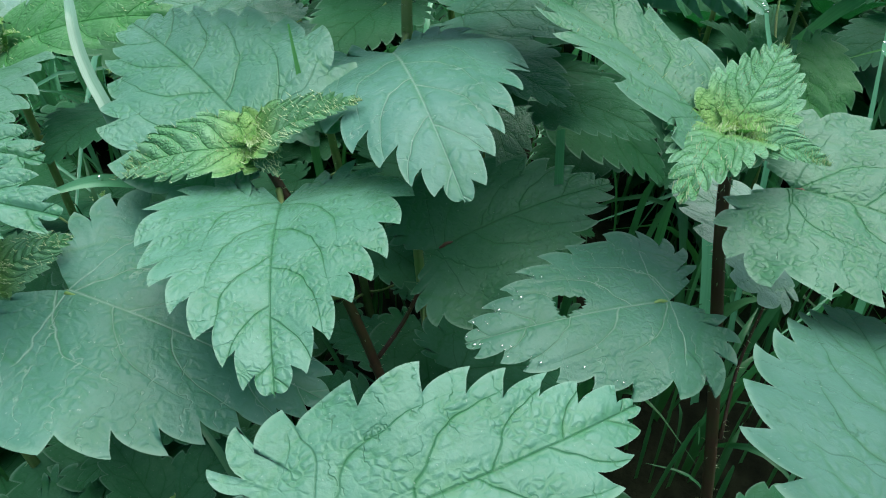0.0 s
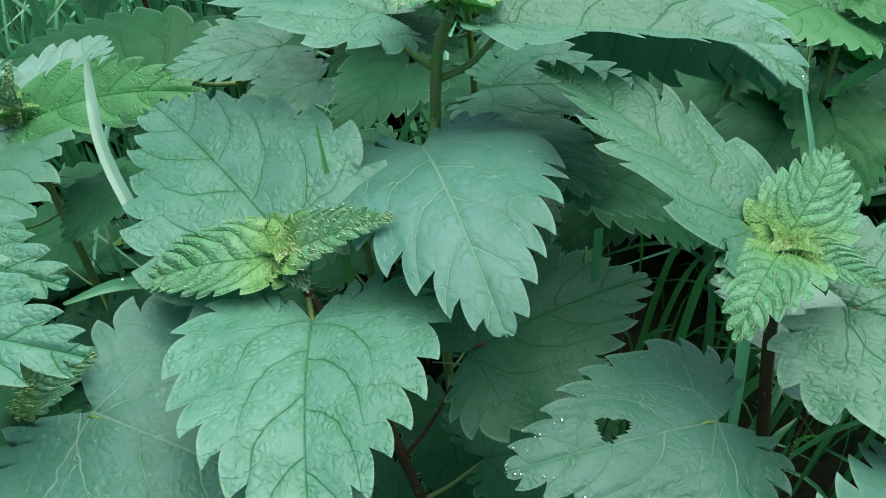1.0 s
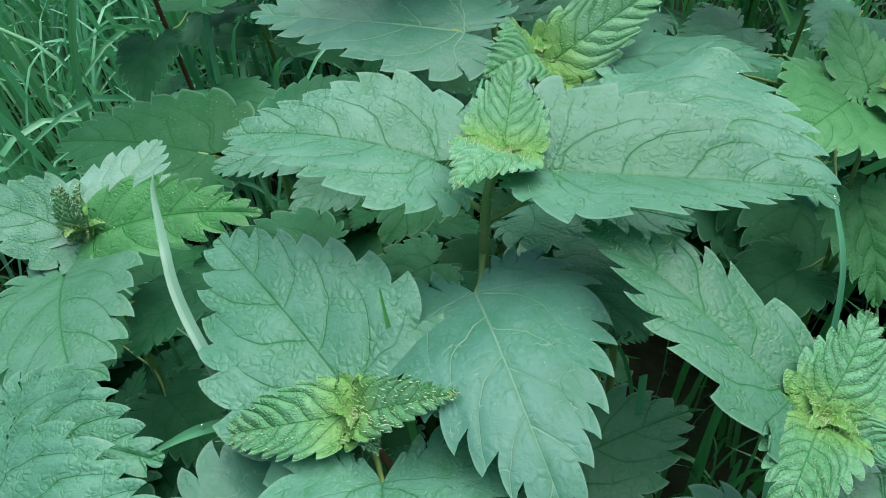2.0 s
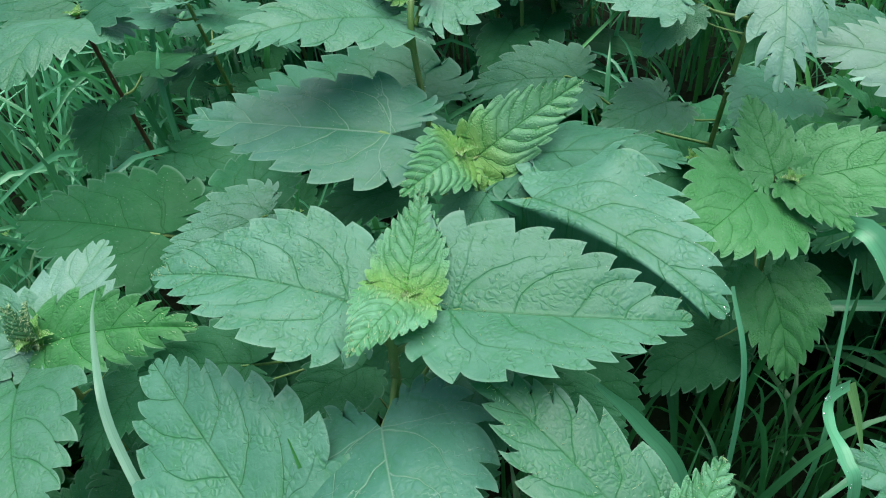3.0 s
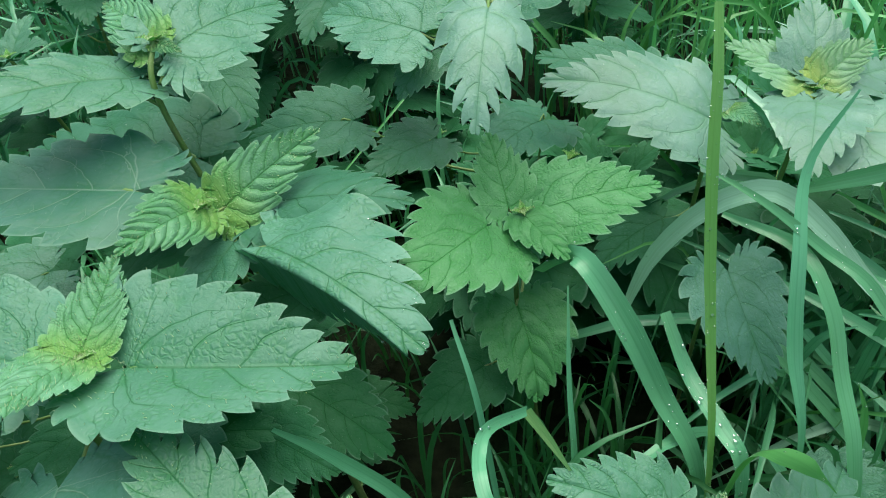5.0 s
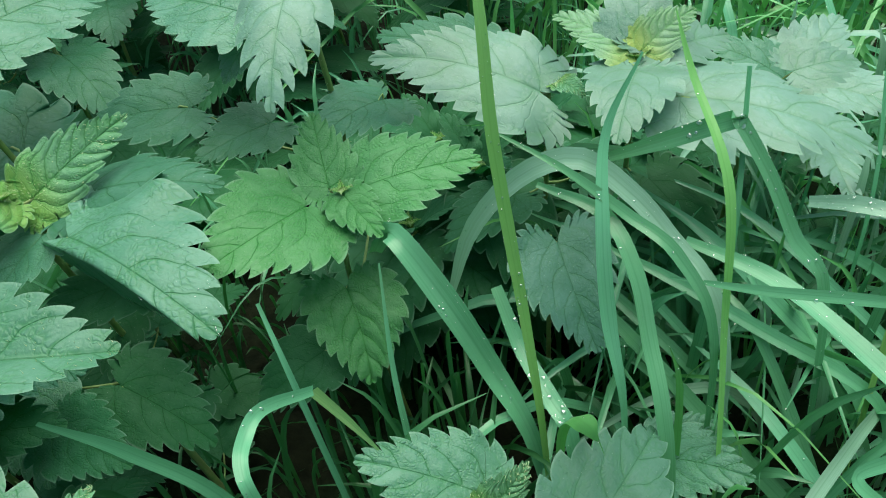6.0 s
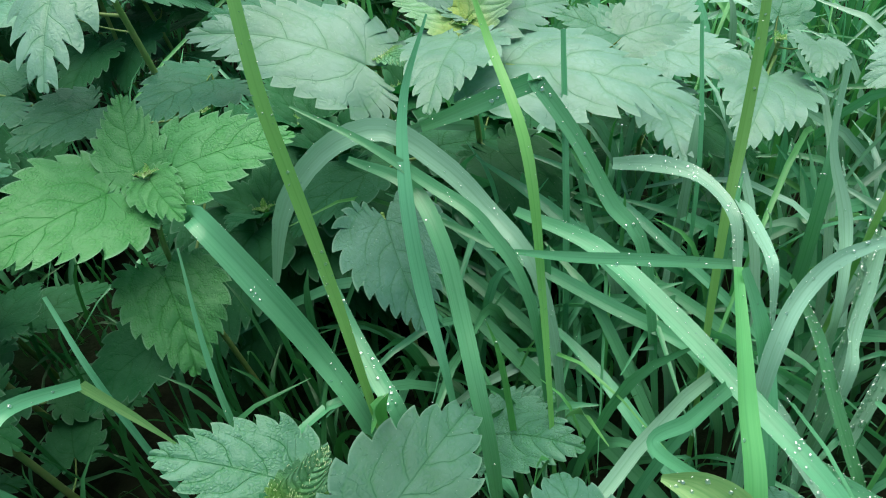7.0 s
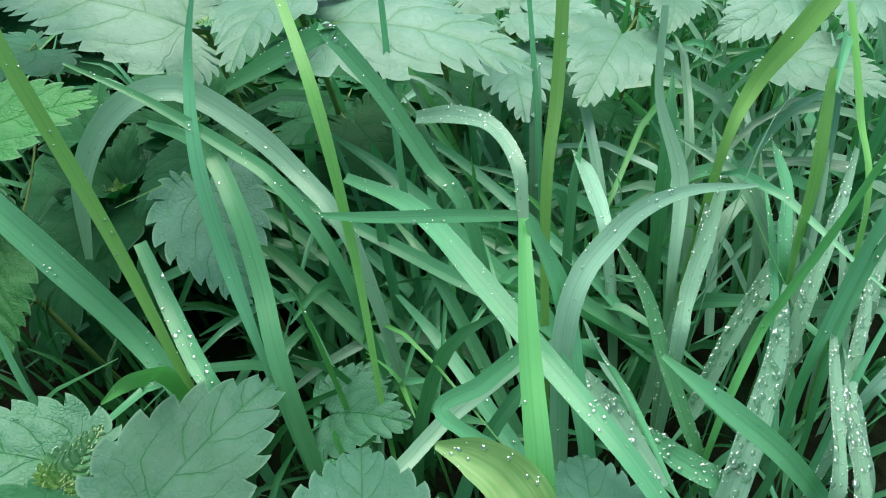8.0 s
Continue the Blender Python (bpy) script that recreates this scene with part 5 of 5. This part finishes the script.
blade("curled wet grass blade with big drops", [(0.482, 0.175, 0.135), (0.490, 0.168, 0.127), (0.500, 0.160, 0.117), (0.513, 0.150, 0.112), (0.525, 0.150, 0.118)], (0.003, 0.009, 0.012, 0.011, 0.003), G, 62, big=0.0019)
blade("wet grass blade under the diagonal one", [(0.462, 0.193, 0.165), (0.467, 0.184, 0.155), (0.473, 0.170, 0.145), (0.480, 0.146, 0.130)], (0.003, 0.009, 0.010, 0.009), W, 40, big=0.0021)
blade("wet grass blade rising from the shade", [(0.515, 0.216, 0.135), (0.508, 0.207, 0.110), (0.498, 0.202, 0.070), (0.495, 0.20, 0.02)], (0.004, 0.008, 0.008, 0.006), W, 30)
blade("drop-laden wet grass blade", [(0.565, 0.155, 0.160), (0.566, 0.147, 0.150), (0.565, 0.136, 0.135), (0.567, 0.123, 0.110), (0.567, 0.12, 0.05)], (0.003, 0.009, 0.011, 0.010, 0.007), W, 62, big=0.0019)
blade("wet grass blade among others", [(0.632, 0.215, 0.180), (0.618, 0.203, 0.170), (0.608, 0.193, 0.160), (0.605, 0.186, 0.140), (0.604, 0.18, 0.05)], (0.003, 0.009, 0.010, 0.009, 0.006), W, 44, big=0.0015)
blade("narrow upright wet grass blade", [(0.593, 0.151, 0.05), (0.588, 0.175, 0.130), (0.585, 0.185, 0.170), (0.584, 0.19, 0.185)], (0.006, 0.008, 0.007, 0.002), W, 44)
blade("upright yellow-green grass blade", [(0.589, 0.22, 0.03), (0.587, 0.218, 0.120), (0.576, 0.212, 0.180), (0.578, 0.217, 0.220), (0.582, 0.226, 0.245), (0.587, 0.234, 0.260)], (0.004, 0.005, 0.006, 0.008, 0.007, 0.004), L, 6)
blade("short bluish grass blade", [(0.612, 0.165, 0.155), (0.599, 0.159, 0.150), (0.585, 0.155, 0.140), (0.578, 0.155, 0.12)], (0.006, 0.010, 0.009, 0.007), W, 8)
blade("curled green grass leaf with a hanging drop", [(0.288, 0.25, 0.09), (0.286, 0.241, 0.161), (0.288, 0.232, 0.192), (0.289, 0.220, 0.208), (0.288, 0.203, 0.226), (0.286, 0.186, 0.238)], (0.004, 0.006, 0.009, 0.010, 0.007, 0.001), B, 4, keel=0.3)

blade("slim yellow-green grass blade slanting up", [(0.505, 0.155, 0.02), (0.518, 0.166, 0.127), (0.544, 0.185, 0.164), (0.553, 0.188, 0.178), (0.571, 0.192, 0.21), (0.579, 0.191, 0.241), (0.584, 0.19, 0.26)], (0.003, 0.005, 0.0056, 0.0056, 0.0056, 0.0050, 0.0040), B, 10)
blade("pale beaded grass blade in the wet tangle", [(0.569, 0.175, 0.178), (0.558, 0.157, 0.171), (0.545, 0.135, 0.165), (0.530, 0.113, 0.160), (0.52, 0.10, 0.12)], (0.002, 0.007, 0.0085, 0.0085, 0.006), W, 60, big=0.0016)
blade("pale grass blade with swelling drops", [(0.537, 0.134, 0.197), (0.532, 0.121, 0.194), (0.525, 0.109, 0.192), (0.518, 0.096, 0.185), (0.512, 0.085, 0.15)], (0.002, 0.006, 0.008, 0.008, 0.006), W, 44, big=0.0017)
blade("dew-greyed grass blade leaning out", [(0.598, 0.189, 0.179), (0.584, 0.173, 0.172), (0.567, 0.155, 0.163), (0.551, 0.136, 0.150), (0.54, 0.13, 0.06)], (0.003, 0.008, 0.0095, 0.009, 0.006), W, 66, big=0.0017)
blade("pale broad grass blade sloping down", [(0.563, 0.255, 0.190), (0.545, 0.236, 0.174), (0.527, 0.218, 0.162), (0.513, 0.199, 0.150), (0.505, 0.19, 0.05)], (0.006, 0.010, 0.0105, 0.009, 0.006), W, 40, big=0.0012)
blade("broad green grass blade leaning away", [(0.543, 0.150, 0.04), (0.543, 0.150, 0.09), (0.550, 0.161, 0.140), (0.555, 0.165, 0.170), (0.567, 0.173, 0.200), (0.578, 0.179, 0.225), (0.588, 0.184, 0.235)], (0.0050, 0.0065, 0.0076, 0.0076, 0.0072, 0.0065, 0.0058), G, 8)
blade("broad green grass blade beside its twin", [(0.552, 0.142, 0.04), (0.552, 0.149, 0.120), (0.557, 0.158, 0.155), (0.568, 0.169, 0.180), (0.581, 0.178, 0.200), (0.593, 0.183, 0.220)], (0.0043, 0.0051, 0.0059, 0.0059, 0.0051, 0.0043), G, 12)
meadow("grass", "grass stalks under the nettles, colour darkened for shade", 70, (0.04, 0.26, 0.17, 0.34), (0.09, 0.19), (0.0025, 0.006), M_GRASS_SHADE, 41, bend=0.3)
meadow("grass", "long dewy grass in the gap beyond the dark-stemmed nettle", 420, (-0.75, -0.17, 0.5, 1.1), (0.12, 0.28), (0.003, 0.007), M_GRASS, 42, dew=3, bend=0.6)
meadow("grass", "tall bright grass beyond the pale nettles", 520, (0.3, 1.3, 0.52, 1.15), (0.14, 0.30), (0.003, 0.007), M_GRASS_BRIGHT, 43, dew=3, bend=0.55)
across_rng = random.Random(77)
for _ in range(15):
    a = Vector((across_rng.uniform(0.29, 0.46), across_rng.uniform(0.31, 0.43), across_rng.uniform(0.12, 0.21)))
    go = Vector((across_rng.uniform(0.04, 0.17), across_rng.uniform(-0.17, -0.05), across_rng.uniform(-0.15, -0.05)))
    sag = Vector((0, 0, across_rng.uniform(0.005, 0.03)))
    w = across_rng.uniform(0.006, 0.011)
    blade("long dewy grass blade fallen across the others", [a, a + go * 0.33 + sag, a + go * 0.67 + sag * 0.8, a + go, a + go * 1.12 - Vector((0, 0, 0.05))], (0.001, w * 0.8, w, w * 0.9, w * 0.6), G, across_rng.choice((3, 6, 10)))
for _ in range(14):
    a = Vector((across_rng.uniform(0.50, 0.74), across_rng.uniform(0.24, 0.40), across_rng.uniform(0.12, 0.19)))
    go = Vector((across_rng.uniform(-0.08, -0.02), across_rng.uniform(-0.12, -0.05), across_rng.uniform(-0.11, -0.06)))
    w = across_rng.uniform(0.005, 0.009)
    blade("wet grey-green grass blade sloping to the soil", [a, a + go * 0.33 + Vector((0, 0, 0.012)), a + go * 0.67 + Vector((0, 0, 0.008)), a + go], (0.001, w * 0.8, w, w * 0.8), across_rng.choice((G, W)), across_rng.choice((8, 14, 24)), big=0.0013)
beside = lambda x, y, r: x > 0.33 + 0.25 * max(0, y - 0.36) or r.random() < 0.03
clear = lambda x, y, r: beside(x, y, r) and not (x > 0.4 and y < 0.27)
meadow("grass", "dense dewy green grass beside the nettles", 270, (0.12, 0.9, 0.14, 0.62), (0.10, 0.21), (0.005, 0.010), M_GRASS, 5, clear, dew=3, bend=0.75)
meadow("grass", "bright thin grass stalks among broad blades", 150, (0.2, 0.9, 0.14, 0.7), (0.08, 0.21), (0.002, 0.005), M_GRASS_BRIGHT, 6, clear, dew=2, bend=0.4)
meadow("grass", "wet pale grass blades bent low", 150, (0.45, 1.0, 0.2, 0.55), (0.12, 0.26), (0.005, 0.010), M_GRASS_WET, 7, dew=8, bend=0.9)
meadow("grass", "short grass close to the soil", 1100, (-0.5, 0.95, 0.0, 0.75), (0.03, 0.07), (0.002, 0.005), M_GRASS_SHADE, 12, bend=0.6)
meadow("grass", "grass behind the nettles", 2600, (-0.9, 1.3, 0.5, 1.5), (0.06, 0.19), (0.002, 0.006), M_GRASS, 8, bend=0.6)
meadow("grass", "thin grass growing between the nettles", 240, (-0.4, 0.25, 0.12, 0.55), (0.05, 0.15), (0.0015, 0.004), M_GRASS_SHADE, 9)
meadow("grass", "far grass meeting the field", 2500, (-2.2, 2.6, 1.4, 3.5), (0.1, 0.22), (0.004, 0.01), M_GRASS, 10)
meadow("grass", "long broad grass blades leaning across one another", 50, (0.46, 1.1, 0.26, 0.6), (0.2, 0.3), (0.006, 0.010), M_GRASS, 14, dew=10, bend=0.7)
meadow("grass", "long bright grass blades leaning across one another", 36, (0.46, 1.1, 0.34, 0.65), (0.2, 0.27), (0.004, 0.008), M_GRASS_BRIGHT, 25, dew=8, bend=0.6)
meadow("grass", "broad grass blades behind the tall ones", 52, (0.32, 0.48, 0.30, 0.42), (0.14, 0.21), (0.005, 0.009), M_GRASS, 16, dew=6, bend=0.9)
meadow("grass", "low dewy grass under the long blades", 110, (0.4, 0.75, 0.12, 0.27), (0.06, 0.12), (0.003, 0.007), M_GRASS, 18, dew=4, bend=0.6)
meadow("grass", "grass at the foot of the tall blades, colour darkened for shade", 70, (0.18, 0.40, 0.2, 0.48), (0.08, 0.16), (0.003, 0.007), M_GRASS_SHADE, 19, dew=2, bend=0.7)
outside = lambda x, y, r: not (-0.75 < x < 1.25 and -0.5 < y < 1.5)
meadow("grass", "grass of the field all round", 4200, (-2.6, 3.0, -2.4, 1.5), (0.08, 0.2), (0.005, 0.012), M_GRASS, 20, outside, bend=0.6)
meadow("grass", "grass on the near side", 700, (-0.8, 1.3, -0.55, -0.03), (0.05, 0.13), (0.003, 0.008), M_GRASS_SHADE, 21, bend=0.6)
